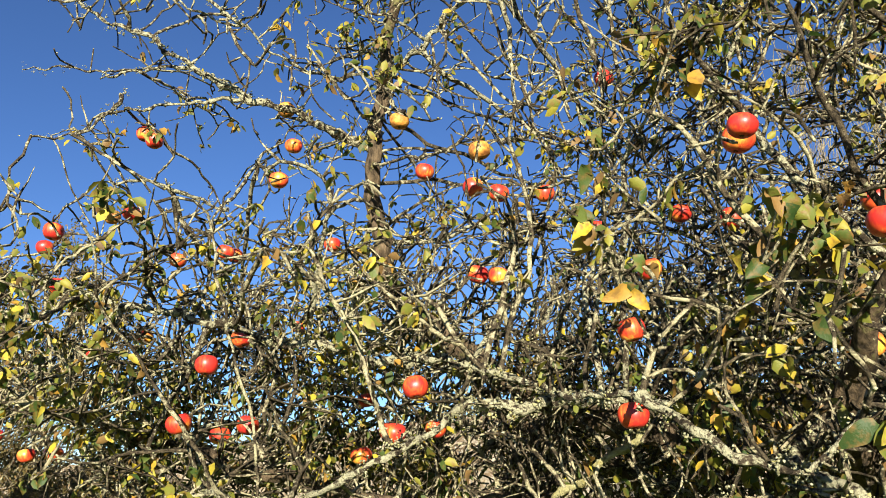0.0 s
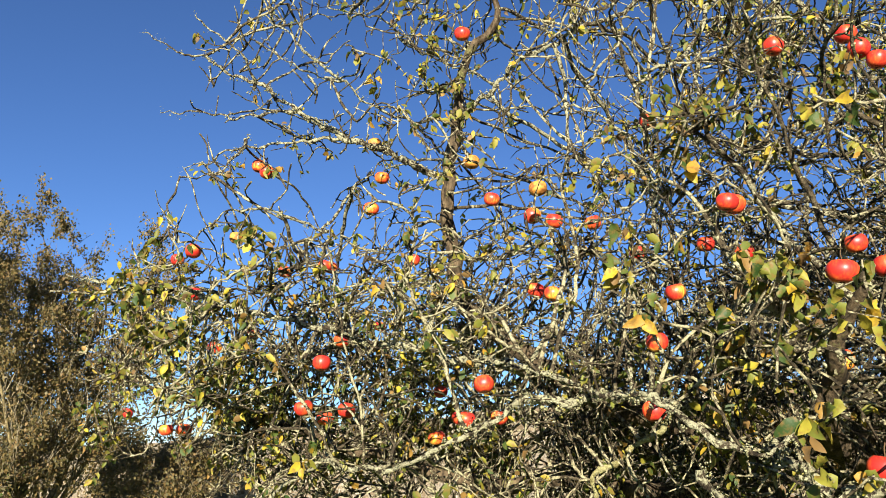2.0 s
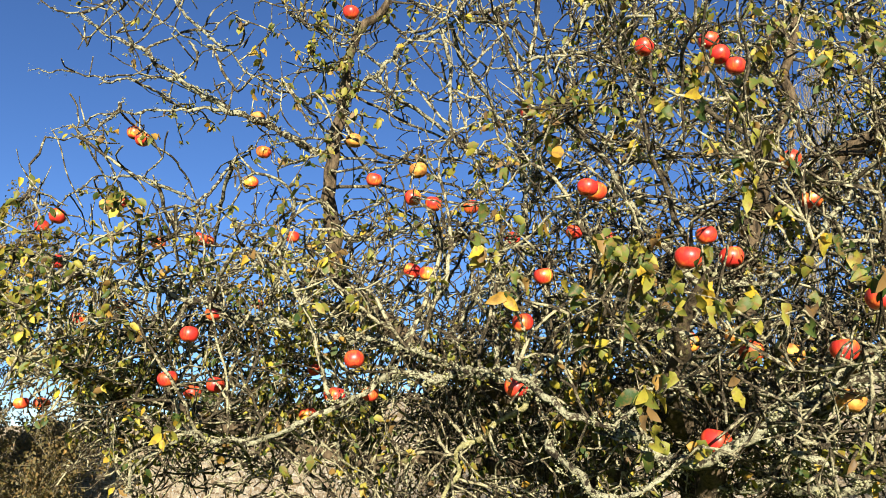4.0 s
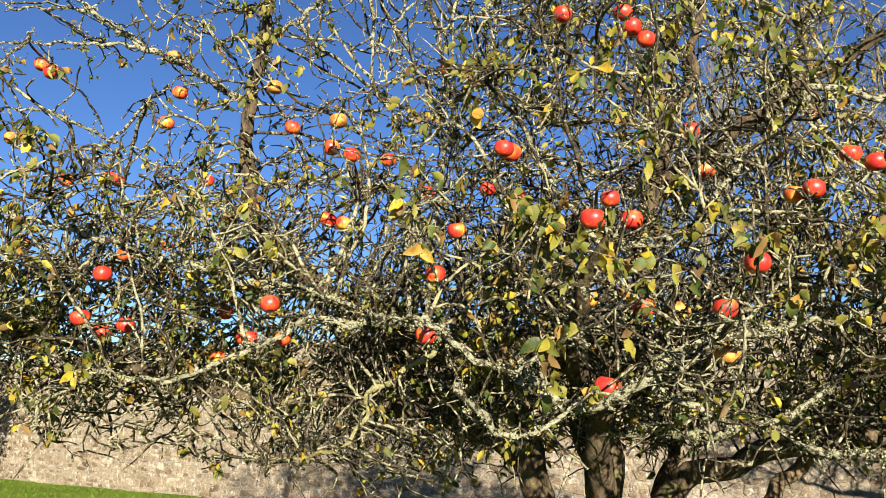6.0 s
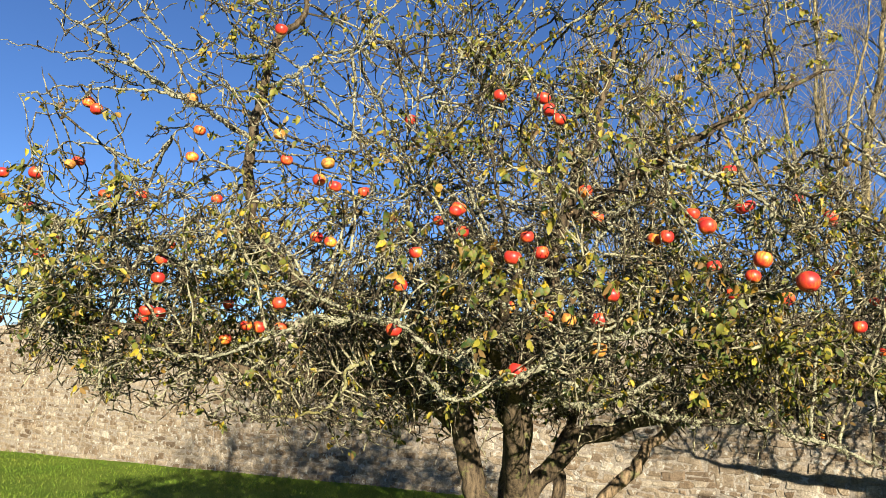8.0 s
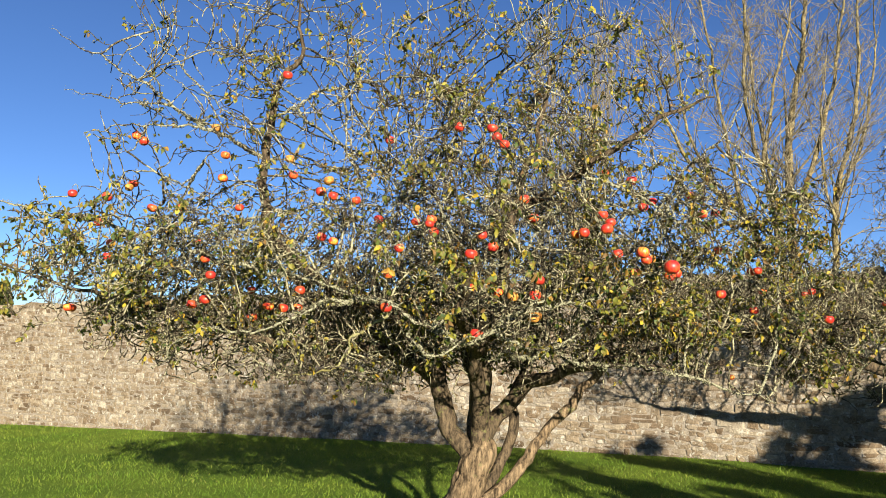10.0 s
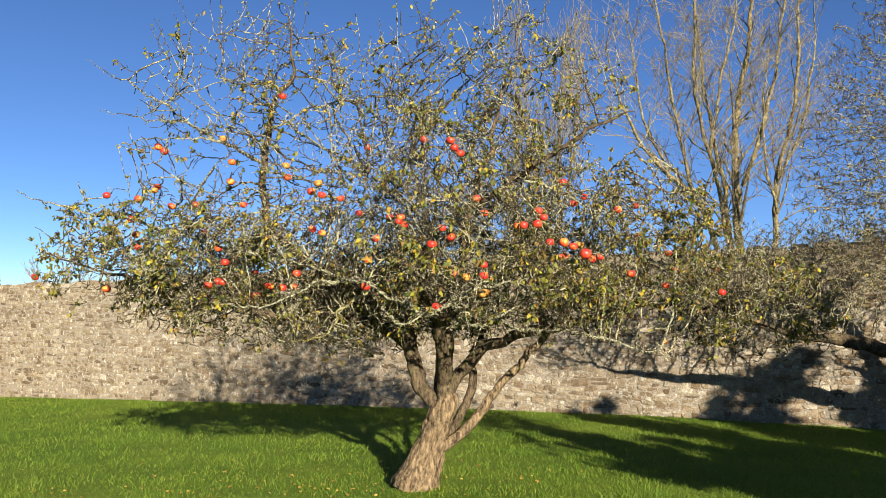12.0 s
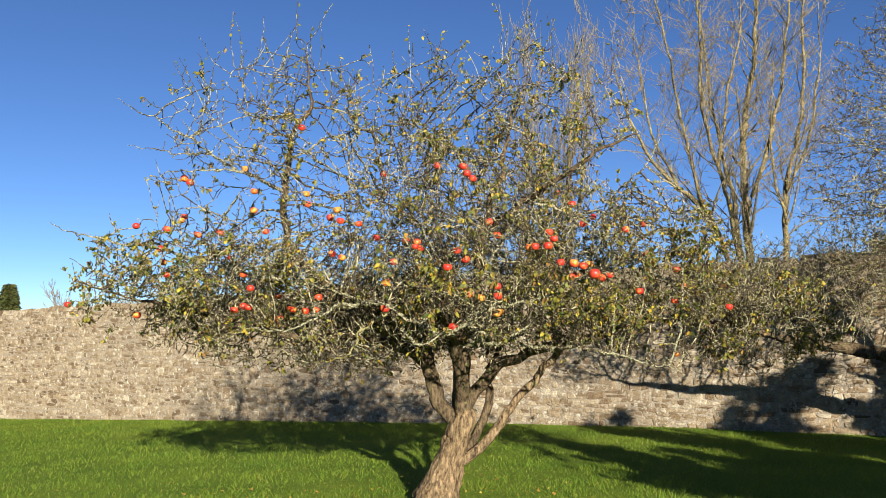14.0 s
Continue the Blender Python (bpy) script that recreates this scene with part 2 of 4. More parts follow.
AXIS = unit(np.array([0.37, 0.21, 0.90]))


def tube(out, pts, radii, sides=5, rough=0.0, rng=None):
    """A tapering tube along pts, closed with a point at its end."""
    pts, radii = np.asarray(pts, float), np.asarray(radii, float)
    n = len(pts)
    if n < 2:
        return
    d = unit(np.gradient(pts, axis=0))
    e1 = np.cross(d, AXIS)
    bad = np.linalg.norm(e1, axis=1) < 0.15
    e1[bad] = np.cross(d[bad], (1.0, 0.0, 0.0))
    e1 = unit(e1)
    e2 = np.cross(d, e1)
    a = np.arange(sides) * (2 * np.pi / sides)
    r = radii[:, None] * np.ones(sides)
    if rough and rng is not None:
        r = r * (1 + rough * rng.uniform(-1, 1, r.shape))
    ring = pts[:, None] + r[..., None] * (np.cos(a)[None, :, None] * e1[:, None] + np.sin(a)[None, :, None] * e2[:, None])
    i = np.arange(n - 1)[:, None] * sides
    k = np.arange(sides)[None, :]
    k2 = (k + 1) % sides
    out.add(ring.reshape(-1, 3), np.stack([i + k, i + k2, i + sides + k2, i + sides + k], -1).reshape(-1, 4))
    tip = pts[-1] + d[-1] * radii[-1]
    base = (n - 1) * sides
    out.add(np.vstack([ring[-1], tip]), np.stack([np.arange(sides), (np.arange(sides) + 1) % sides, np.full(sides, sides)], -1))


def tubes(out, P, R, sides=3):
    """Many tapering tubes at once: P is count x points x 3, R count x points."""
    N, k = P.shape[:2]
    d = unit(np.gradient(P, axis=1))
    e1 = np.cross(d, AXIS)
    weak = np.linalg.norm(e1, axis=-1) < 0.15
    e1[weak] = np.cross(d[weak], (1.0, 0.0, 0.0))
    e1 = unit(e1)
    e2 = np.cross(d, e1)
    a = np.arange(sides) * (2 * np.pi / sides)
    ring = P[:, :, None] + R[:, :, None, None] * (np.cos(a)[:, None] * e1[:, :, None] + np.sin(a)[:, None] * e2[:, :, None])
    i = np.arange(k - 1)[:, None] * sides
    q = np.arange(sides)[None]
    q2 = (q + 1) % sides
    f = np.stack([i + q, i + q2, i + sides + q2, i + sides + q], -1).reshape(-1, 4)
    n = k * sides
    f = (np.arange(N)[:, None, None] * n + f[None]).reshape(-1, 4)
    out.add(ring.reshape(-1, 3), f)


def scattered(out, shape_v, shape_f, places, sizes, rng, tilt=(15, 85), stretch=None):
    """Many turned copies of one small shape."""
    N = len(places)
    a, b, c = np.radians(-rng.uniform(*tilt, N)), np.radians(rng.uniform(-60, 60, N)), rng.uniform(0, 2 * np.pi, N)
    ca, sa, cb, sb, cc, sc = np.cos(a), np.sin(a), np.cos(b), np.sin(b), np.cos(c), np.sin(c)
    m = np.stack([cc * cb, cc * sb * sa - sc * ca, cc * sb * ca + sc * sa,
                  sc * cb, sc * sb * sa + cc * ca, sc * sb * ca - cc * sa,
                  -sb, cb * sa, cb * ca], -1).reshape(N, 3, 3)
    v = shape_v[None] * np.asarray(sizes)[:, None, None]
    if stretch is not None:
        v = v * stretch
    v = np.einsum("nij,nkj->nki", m, v) + np.asarray(places)[:, None]
    k = len(shape_v)
    out.add(v.reshape(-1, 3), (np.arange(N)[:, None, None] * k + shape_f[None]).reshape(-1, shape_f.shape[1]))


def spline(ctrl, step):
    """Points at even steps along a Catmull-Rom curve through ctrl (rows of x, y, z, radius)."""
    c = np.asarray(ctrl, float)
    c = np.vstack([2 * c[0] - c[1], c, 2 * c[-1] - c[-2]])
    res = []
    for i in range(1, len(c) - 2):
        k = max(2, int(np.linalg.norm(c[i + 1, :3] - c[i, :3]) / step))
        t = np.linspace(0, 1, k, endpoint=False)[:, None]
        p0, p1, p2, p3 = c[i - 1], c[i], c[i + 1], c[i + 2]
        res.append(0.5 * (2 * p1 + (p2 - p0) * t + (2 * p0 - 5 * p1 + 4 * p2 - p3) * t ** 2 + (3 * p1 - p0 - 3 * p2 + p3) * t ** 3))
    res.append(c[-2][None])
    return np.vstack(res)


def grow(seeds, targets, step, reach, kill, rounds, rng, lift=0.0, wobble=0.35):
    """Grows branches from the seed nodes towards the target points. Returns places and parents."""
    pos = [np.asarray(seeds, float)]
    parent = [np.full(len(seeds), -1)]
    total = len(seeds)
    ways = [np.zeros((total, 3))]
    near = np.full(len(targets), 1e9)
    who = np.zeros(len(targets), int)
    alive = np.ones(len(targets), bool)

    def consider(new_pos, first):
        idx = np.nonzero(alive)[0]
        for s in range(0, len(new_pos), 400):
            chunk = new_pos[s:s + 400]
            d2 = ((targets[idx][:, None] - chunk[None]) ** 2).sum(-1)
            j = d2.argmin(1)
            m = np.sqrt(d2[np.arange(len(idx)), j])
            better = m < near[idx]
            near[idx[better]] = m[better]
            who[idx[better]] = first + s + j[better]

    consider(pos[0], 0)
    for _ in range(rounds):
        alive &= near > kill
        idx = np.nonzero(alive & (near < reach))[0]
        if not len(idx):
            break
        allpos = np.concatenate(pos)
        way = unit(targets[idx] - allpos[who[idx]])
        acc = np.zeros((total, 3))
        np.add.at(acc, who[idx], way)
        src = np.unique(who[idx])
        d = unit(unit(acc[src]) + 0.8 * np.concatenate(ways)[src] + wobble * rng.normal(size=(len(src), 3)) + (0, 0, lift))
        born = allpos[src] + d * step
        ways.append(d)
        pos.append(born)
        parent.append(src)
        consider(born, total)
        total += len(born)
    return np.concatenate(pos), np.concatenate(parent)


def chains(pos, parent, tip=0.0016, power=2.25, seeds=0):
    """Splits a grown tree into runs of nodes, each with its radii, thickest run first at each fork."""
    n = len(pos)
    load = np.zeros(n)
    kids = [[] for _ in range(n)]
    for i in range(n - 1, -1, -1):
        if load[i] == 0:
            load[i] = tip ** power
        p = parent[i]
        if p >= 0:
            load[p] += load[i]
            kids[p].append(i)
    radius = load ** (1 / power)
    res = []
    for i in range(n):
        p = parent[i]
        starts = []
        if p < 0:
            starts = [k for k in kids[i]]
        else:
            main = max(kids[p], key=lambda k: radius[k])
            if i != main and parent[p] >= 0:
                starts = [i]
        for k in starts:
            run = [i if p < 0 else p, k]
            while kids[run[-1]]:
                run.append(max(kids[run[-1]], key=lambda q: radius[q]))
            r = radius[run].copy()
            r[0] = r[1]
            res.append((np.array(run), r))
    return res


def smoothed(p, times=1):
    p = p.copy()
    for _ in range(times):
        p[1:-1] = 0.5 * p[1:-1] + 0.25 * (p[:-2] + p[2:])
    return p


# leaf outline: a folded, slightly curled blade of two rows of quads
def leaf_shape(length, width, fold, curl, fine=False):
    rows = ((0.0, 0.1), (0.3, 0.9), (0.68, 0.85), (1.0, 0.0))
    wave = 0.0
    if fine:
        wave = 0.22 * width
        rows = ((0.0, 0.03), (0.07, 0.5), (0.2, 0.88), (0.36, 1.0), (0.56, 0.97), (0.76, 0.76), (0.91, 0.4), (1.0, 0.0))
    v = []
    for t, w in rows:
        y, z = length * t, -curl * length * t * t
        v += [(-w * width / 2, y, z + fold * w * width + wave * w * math.sin(9 * t)), (0, y, z), (w * width / 2, y, z + fold * w * width + wave * w * math.cos(11 * t))]
    f = []
    for i in range(len(rows) - 1):
        a = i * 3
        f += [(a, a + 1, a + 4, a + 3), (a + 1, a + 2, a + 5, a + 4)]
    return np.array(v), np.array(f)


def turned(v, rng, yaw=None, tilt=(20, 80), scale=1.0):
    yaw = rng.uniform(0, 360) if yaw is None else yaw
    m = np.array(Euler((radians(-rng.uniform(*tilt)), radians(rng.uniform(-60, 60)), radians(yaw))).to_matrix())
    return (v * scale) @ m.T


BLOB_V = np.array([(0, 0, 1), (1, 0, 0.1), (0, 1, -0.1), (-1, 0, 0.1), (0, -1, -0.1), (0, 0, -1)], float)
BLOB_F = np.array([(0, 1, 2), (0, 2, 3), (0, 3, 4), (0, 4, 1), (5, 2, 1), (5, 3, 2), (5, 4, 3), (5, 1, 4)])


# ---- the ground ----
def ground_height(x, y):
    """The lawn lies nearly level by the trees and falls along the wall, away from the camera."""
    x, y = np.asarray(x, float), np.asarray(y, float)
    s = (x - y + 10.08) / math.sqrt(2)
    fall = np.interp(s, (-40, -20, -10.4, -5, 0, 4.3, 7.2, 9.6, 14, 40), (-1.5, -1.15, -0.74, -0.48, -0.26, -0.075, 0.02, 0.05, 0.06, 0.06))
    far = np.clip((np.hypot(x, y) - 45) / 60, 0, 1)
    return (fall + 0.012 * np.sin(1.7 * x + 0.6) * np.cos(1.3 * y)) * (1 - far) - 0.3 * far


def build_ground():
    def axis(lo, hi, step):
        near = np.arange(lo, hi, step)
        out = np.array([60, 90, 150, 300, 700, 1500, 2500.0])
        return np.concatenate([-out[::-1] + lo, near, out + hi])
    xs, ys = axis(-16, 20, 0.5), axis(-12, 44, 0.5)
    X, Y = np.meshgrid(xs, ys)
    v = np.stack([X, Y, ground_height(X, Y)], -1).reshape(-1, 3)
    nx = len(xs)
    i, j = np.meshgrid(np.arange(len(ys) - 1), np.arange(nx - 1), indexing="ij")
    a = (i * nx + j).ravel()
    out = Mesh()
    out.add(v, np.stack([a, a + 1, a + nx + 1, a + nx], -1))
    return tagged(out.object("ground", M_LAWN), "green mown lawn sloping gently towards a stone wall", "lawn", kind="structure")


build_ground()


def build_grass():
    rng = np.random.default_rng(5)
    n = 165000
    # denser towards where the camera ends
    d = 4.6 + 24 * rng.random(n) ** 1.9
    u = (rng.random(n) - 0.5) * 1.3 * d
    x = -0.89 + 0.285 * d + 0.958 * u
    y = -4.22 + 0.958 * d - 0.285 * u
    # the long blades thin out towards the mown part
    keep = (x + y < 13.8) & (rng.random(n) < np.clip((d - 4.6) / 2.2, 0, 1)) & (rng.random(n) < np.clip((0.65 - np.abs(u) / d) / 0.09, 0, 1))
    x, y, d = x[keep], y[keep], d[keep]
    n = len(x)
    clump = np.array([noise.noise((a * 1.6, b * 1.6, 0.0)) for a, b in zip(x, y)])
    h = (0.016 + 0.034 * rng.random(n)) * (1 + 0.9 * clump) * (0.9 + 0.012 * d)
    w = 0.0010 + 0.00021 * d
    a = rng.random(n) * 2 * np.pi
    lean = rng.normal(0, 0.85, (n, 2)) * h[:, None]
    z = ground_height(x, y) - 0.004
    base = np.stack([x, y, z], -1)
    side = np.stack([np.cos(a), np.sin(a), np.zeros(n)], -1) * w[:, None]
    mid = base + np.stack([lean[:, 0] * 0.35, lean[:, 1] * 0.35, h * 0.6], -1)
    top = base + np.stack([lean[:, 0], lean[:, 1], h], -1)
    v = np.stack([base - side, base + side, mid + side * 0.7, mid - side * 0.7, top], 1).reshape(-1, 3)
    k = np.arange(n)[:, None] * 5
    out = Mesh()
    out.add(v, k + np.array([0, 1, 2, 3]))
    out.f.append((k + np.array([3, 2, 4])).astype(np.int64))
    return tagged(out.object("grass", M_BLADE, smooth=False), "short green grass blades of the lawn", "grass", kind="stuff")


build_grass()


# ---- the apple tree ----
TREE = np.array([1.2, 2.9, 0.0])
RIGHT, DEEP = np.array([0.952, -0.307, 0.0]), np.array([0.307, 0.952, 0.0])


def local(p, origin=TREE):
    """A place from sideways, depth and height beside the tree."""
    p = np.asarray(p, float)
    return origin + p[..., :1] * RIGHT + p[..., 1:2] * DEEP + p[..., 2:3] * np.array([0, 0, 1.0])


def limb(points, radii, step=0.05, origin=TREE):
    c = spline(np.column_stack([local(points, origin), radii]), step)
    sway = np.array([noise.noise_vector(Vector(p) * 4.5) * 0.05 + noise.noise_vector(Vector(p) * 13.0) * 0.018 for p in c[:, :3]])
    run = np.arange(len(c))
    c[:, :3] += sway * np.clip(run / 8, 0, 1)[:, None] * (c[:, 2:3] > 0.6)
    return c


TRUNK = limb([(-0.02, 0, -0.06), (0.08, 0, 0.23), (0.17, 0, 0.5), (0.23, 0, 0.72), (0.235, 0, 0.86)], [0.172, 0.142, 0.118, 0.108, 0.06], 0.03)
ARM_WOOD = [
    limb([(0.2, 0, 0.63), (0.05, 0.03, 0.82), (-0.07, 0.05, 1.1), (-0.16, 0, 1.37), (-0.4, -0.1, 1.66), (-0.95, -0.25, 1.9), (-1.34, -0.33, 2.26), (-1.4, -0.33, 2.73), (-1.36, -0.35, 3.25), (-1.2, -0.35, 3.6), (-1.24, -0.4, 4.1)],
         [0.066, 0.066, 0.062, 0.056, 0.05, 0.042, 0.036, 0.03, 0.023, 0.015, 0.005]),
    limb([(0.23, 0, 0.69), (0.24, -0.02, 0.99), (0.23, -0.05, 1.31), (0.27, -0.1, 1.64), (0.38, -0.1, 2.07), (0.45, -0.1, 2.6), (0.62, -0.05, 3.1), (0.7, 0.0, 3.6), (0.95, 0.05, 4.2)],
         [0.076, 0.074, 0.066, 0.054, 0.042, 0.032, 0.022, 0.014, 0.005]),
    limb([(0.24, 0, 0.78), (0.36, -0.03, 1.0), (0.55, -0.05, 1.2), (0.75, -0.1, 1.3), (1.0, -0.1, 1.37), (1.41, -0.1, 1.47), (2.0, -0.1, 1.64), (2.6, -0.15, 1.62), (3.15, -0.2, 1.45)],
         [0.058, 0.054, 0.05, 0.046, 0.044, 0.038, 0.028, 0.018, 0.008]),
    limb([(0.15, -0.03, 0.3), (0.32, -0.03, 0.4), (0.5, 0.02, 0.56), (0.68, 0.1, 0.8), (0.87, 0.18, 1.04), (1.02, 0.25, 1.2), (1.3, 0.4, 1.5), (1.7, 0.6, 1.9), (2.0, 0.7, 2.4)],
         [0.05, 0.047, 0.043, 0.038, 0.035, 0.032, 0.028, 0.02, 0.01]),
    limb([(0.2, 0.02, 0.38), (0.3, 0.06, 0.46), (0.41, 0.12, 0.66), (0.5, 0.2, 0.93), (0.53, 0.25, 1.18), (0.7, 0.5, 1.6), (0.9, 0.8, 2.1)],
         [0.045, 0.042, 0.038, 0.036, 0.03, 0.022, 0.01]),
    limb([(0.2, 0.03, 0.72), (0.2, 0.25, 1.0), (0.15, 0.6, 1.45), (0.05, 0.95, 2.1), (0.1, 1.15, 2.7)], [0.07, 0.06, 0.05, 0.035, 0.012]),
    limb([(0.23, -0.03, 0.9), (0.2, -0.3, 1.25), (0.12, -0.7, 1.55), (0.05, -1.05, 1.72), (0.12, -1.4, 1.95)], [0.06, 0.05, 0.04, 0.03, 0.012]),
    limb([(-0.14, 0.0, 1.3), (-0.6, -0.25, 1.45), (-1.3, -0.45, 1.5), (-2.1, -0.5, 1.65), (-2.7, -0.45, 1.8), (-3.3, -0.4, 1.95)], [0.045, 0.034, 0.026, 0.018, 0.011, 0.004]),
    limb([(-0.1, 0.05, 1.2), (-0.5, 0.4, 1.5), (-1.1, 0.8, 1.8), (-1.7, 1.0, 2.2)], [0.05, 0.04, 0.028, 0.01]),
    limb([(0.45, -0.1, 2.5), (0.9, -0.3, 2.8), (1.35, -0.45, 3.1), (1.8, -0.55, 3.3)], [0.034, 0.026, 0.018, 0.006]),
]
BOUGHS = [c * (1, 1, 1, 0.58) for c in [
    limb([(-1.4, -0.35, 2.78), (-1.62, -0.6, 2.88), (-1.83, -0.75, 2.96), (-2.12, -0.85, 3.15), (-2.38, -0.92, 3.3), (-2.7, -1.0, 3.45)], [0.026, 0.022, 0.018, 0.013, 0.009, 0.003]),
    limb([(-1.95, -0.8, 3.03), (-2.3, -0.88, 3.05), (-2.65, -0.94, 3.07)], [0.010, 0.007, 0.003]),
    limb([(-1.78, -0.7, 2.93), (-2.1, -0.82, 2.87), (-2.49, -0.9, 2.81)], [0.012, 0.009, 0.003]),
    limb([(-1.36, -0.35, 3.1), (-0.9, -0.55, 3.28), (-0.35, -0.7, 3.32), (0.1, -0.7, 3.2)], [0.016, 0.014, 0.011, 0.004]),
    limb([(-0.1, -0.6, 1.66), (-0.4, -0.95, 1.75), (-0.76, -1.22, 1.73)], [0.028, 0.024, 0.02]),
    limb([(0.07, -1.0, 1.7), (-0.1, -1.3, 1.58), (0.12, -1.52, 1.53), (0.45, -1.52, 1.68), (0.8, -1.45, 1.78)], [0.026, 0.023, 0.021, 0.018, 0.007]),
    limb([(0.2, -0.5, 1.4), (0.55, -0.95, 1.45), (1.0, -1.25, 1.4), (1.45, -1.25, 1.33), (1.95, -1.15, 1.2)], [0.028, 0.022, 0.017, 0.012, 0.004]),
    limb([(1.35, -0.45, 2.4), (1.6, -0.55, 2.75), (1.8, -0.6, 3.0), (2.1, -0.65, 3.42)], [0.018, 0.014, 0.010, 0.004]),
    limb([(2.0, -0.1, 1.62), (2.4, -0.4, 1.75), (2.85, -0.5, 1.7), (3.2, -0.6, 1.5)], [0.02, 0.015, 0.01, 0.004]),
    limb([(0.7, 0.0, 3.5), (0.3, -0.2, 3.75), (0.0, -0.3, 4.1)], [0.014, 0.009, 0.003]),
    limb([(-0.35, -1.53, 1.7), (-0.21, -1.59, 1.61), (-0.1, -1.61, 1.57), (0.0, -1.58, 1.66), (0.17, -1.42, 1.76)], [0.015, 0.013, 0.011, 0.009, 0.007]),
    limb([(-1.02, -0.96, 1.9), (-0.76, -1.08, 1.82), (-0.55, -1.23, 1.75), (-0.33, -1.47, 1.69)], [0.015, 0.013, 0.011, 0.009]),
    limb([(0.26, -1.28, 1.64), (0.43, -1.33, 1.7), (0.59, -1.28, 1.81)], [0.014, 0.011, 0.007]),
    limb([(0.19, -1.36, 1.96), (0.35, -1.41, 1.98), (0.48, -1.32, 2.14), (0.65, -1.16, 2.38), (0.81, -1.0, 2.61)], [0.015, 0.013, 0.011, 0.009, 0.007]),
    limb([(-0.13, -1.3, 1.99), (0.03, -1.46, 1.84), (0.17, -1.42, 1.78)], [0.014, 0.011, 0.007]),
    limb([(0.2, -1.41, 1.57), (0.44, -1.49, 1.49), (0.71, -1.35, 1.56), (0.86, -1.19, 1.7)], [0.015, 0.013, 0.011, 0.009]),
    limb([(-0.76, -1.24, 1.73), (-0.92, -1.35, 1.62), (-1.11, -1.36, 1.56), (-1.3, -1.37, 1.53)], [0.015, 0.013, 0.011, 0.009]),
    limb([(-0.23, -1.7, 1.54), (-0.17, -1.74, 1.45), (-0.1, -1.71, 1.42), (-0.01, -1.68, 1.46), (0.08, -1.6, 1.52)], [0.015, 0.013, 0.011, 0.009, 0.007]),
    limb([(-1.87, -1.23, 2.93), (-1.84, -1.33, 3.0), (-1.97, -1.48, 3.14)], [0.011, 0.007, 0.004]),
    limb([(-1.38, -0.45, 2.88), (-1.48, -0.63, 2.97), (-1.56, -0.77, 3.01), (-1.66, -0.96, 3.07), (-1.77, -1.1, 3.07), (-1.91, -1.25, 3.13)], [0.011, 0.010, 0.008, 0.007, 0.005, 0.004]),
    limb([(-1.66, -0.96, 3.07), (-1.81, -1.06, 3.21), (-1.93, -1.15, 3.34)], [0.011, 0.007, 0.004]),
    limb([(-1.18, -0.33, 3.25), (-1.34, -0.59, 3.29), (-1.41, -0.72, 3.3), (-1.5, -0.9, 3.33), (-1.67, -1.06, 3.35)], [0.011, 0.009, 0.007, 0.006, 0.004]),
    limb([(-1.83, -0.7, 2.49), (-1.98, -0.9, 2.53), (-2.12, -1.0, 2.5), (-2.22, -1.08, 2.35)], [0.011, 0.009, 0.006, 0.004]),
    limb([(-1.88, -0.66, 2.51), (-1.73, -0.61, 2.74), (-1.6, -0.52, 2.89)], [0.011, 0.007, 0.004]),
    limb([(-2.01, -1.07, 2.81), (-2.04, -1.18, 2.65), (-2.14, -1.32, 2.58)], [0.011, 0.007, 0.004]),
    limb([(-0.9, -0.25, 1.88), (-1.6, -0.9, 2.0), (-2.2, -1.1, 2.15), (-2.9, -0.9, 2.3), (-3.4, -0.7, 2.45)], [0.026, 0.02, 0.015, 0.009, 0.003]),
]]
GREEN_BOUGH = limb([(-0.3, -0.8, 1.75), (-0.47, -0.9, 1.68), (-0.57, -0.88, 1.56), (-0.71, -0.8, 1.37), (-0.85, -0.75, 1.28), (-1.03, -0.7, 1.21)], [0.011, 0.010, 0.009, 0.007, 0.006, 0.003], 0.03)

# the crown as overlapping masses: sideways, depth, height, half sizes, share of the growing points
CROWN = [
    (-1.5, -0.1, 1.95, 1.3, 1.5, 0.68, 5800),
    (-2.45, -0.4, 1.95, 0.75, 0.8, 0.5, 900),
    (-1.45, -0.4, 3.1, 1.05, 1.2, 1.0, 900),
    (-0.4, -0.1, 3.2, 0.8, 1.0, 0.8, 500),
    (0.1, 0.0, 2.25, 1.5, 1.75, 0.95, 6800),
    (0.75, 0.0, 3.3, 1.1, 1.1, 1.0, 1000),
    (1.5, -0.2, 2.1, 1.25, 1.3, 0.8, 4600),
    (2.8, -0.3, 1.65, 0.9, 0.8, 0.45, 1100),
    (0.5, -1.1, 1.75, 1.1, 0.75, 0.45, 2600),
    (-1.4, -0.2, 1.52, 1.2, 1.1, 0.34, 2700),
    (-0.6, 0.5, 1.58, 1.6, 1.0, 0.40, 5000),
    (-0.8, -0.2, 1.45, 1.2, 0.9, 0.30, 2600),
]


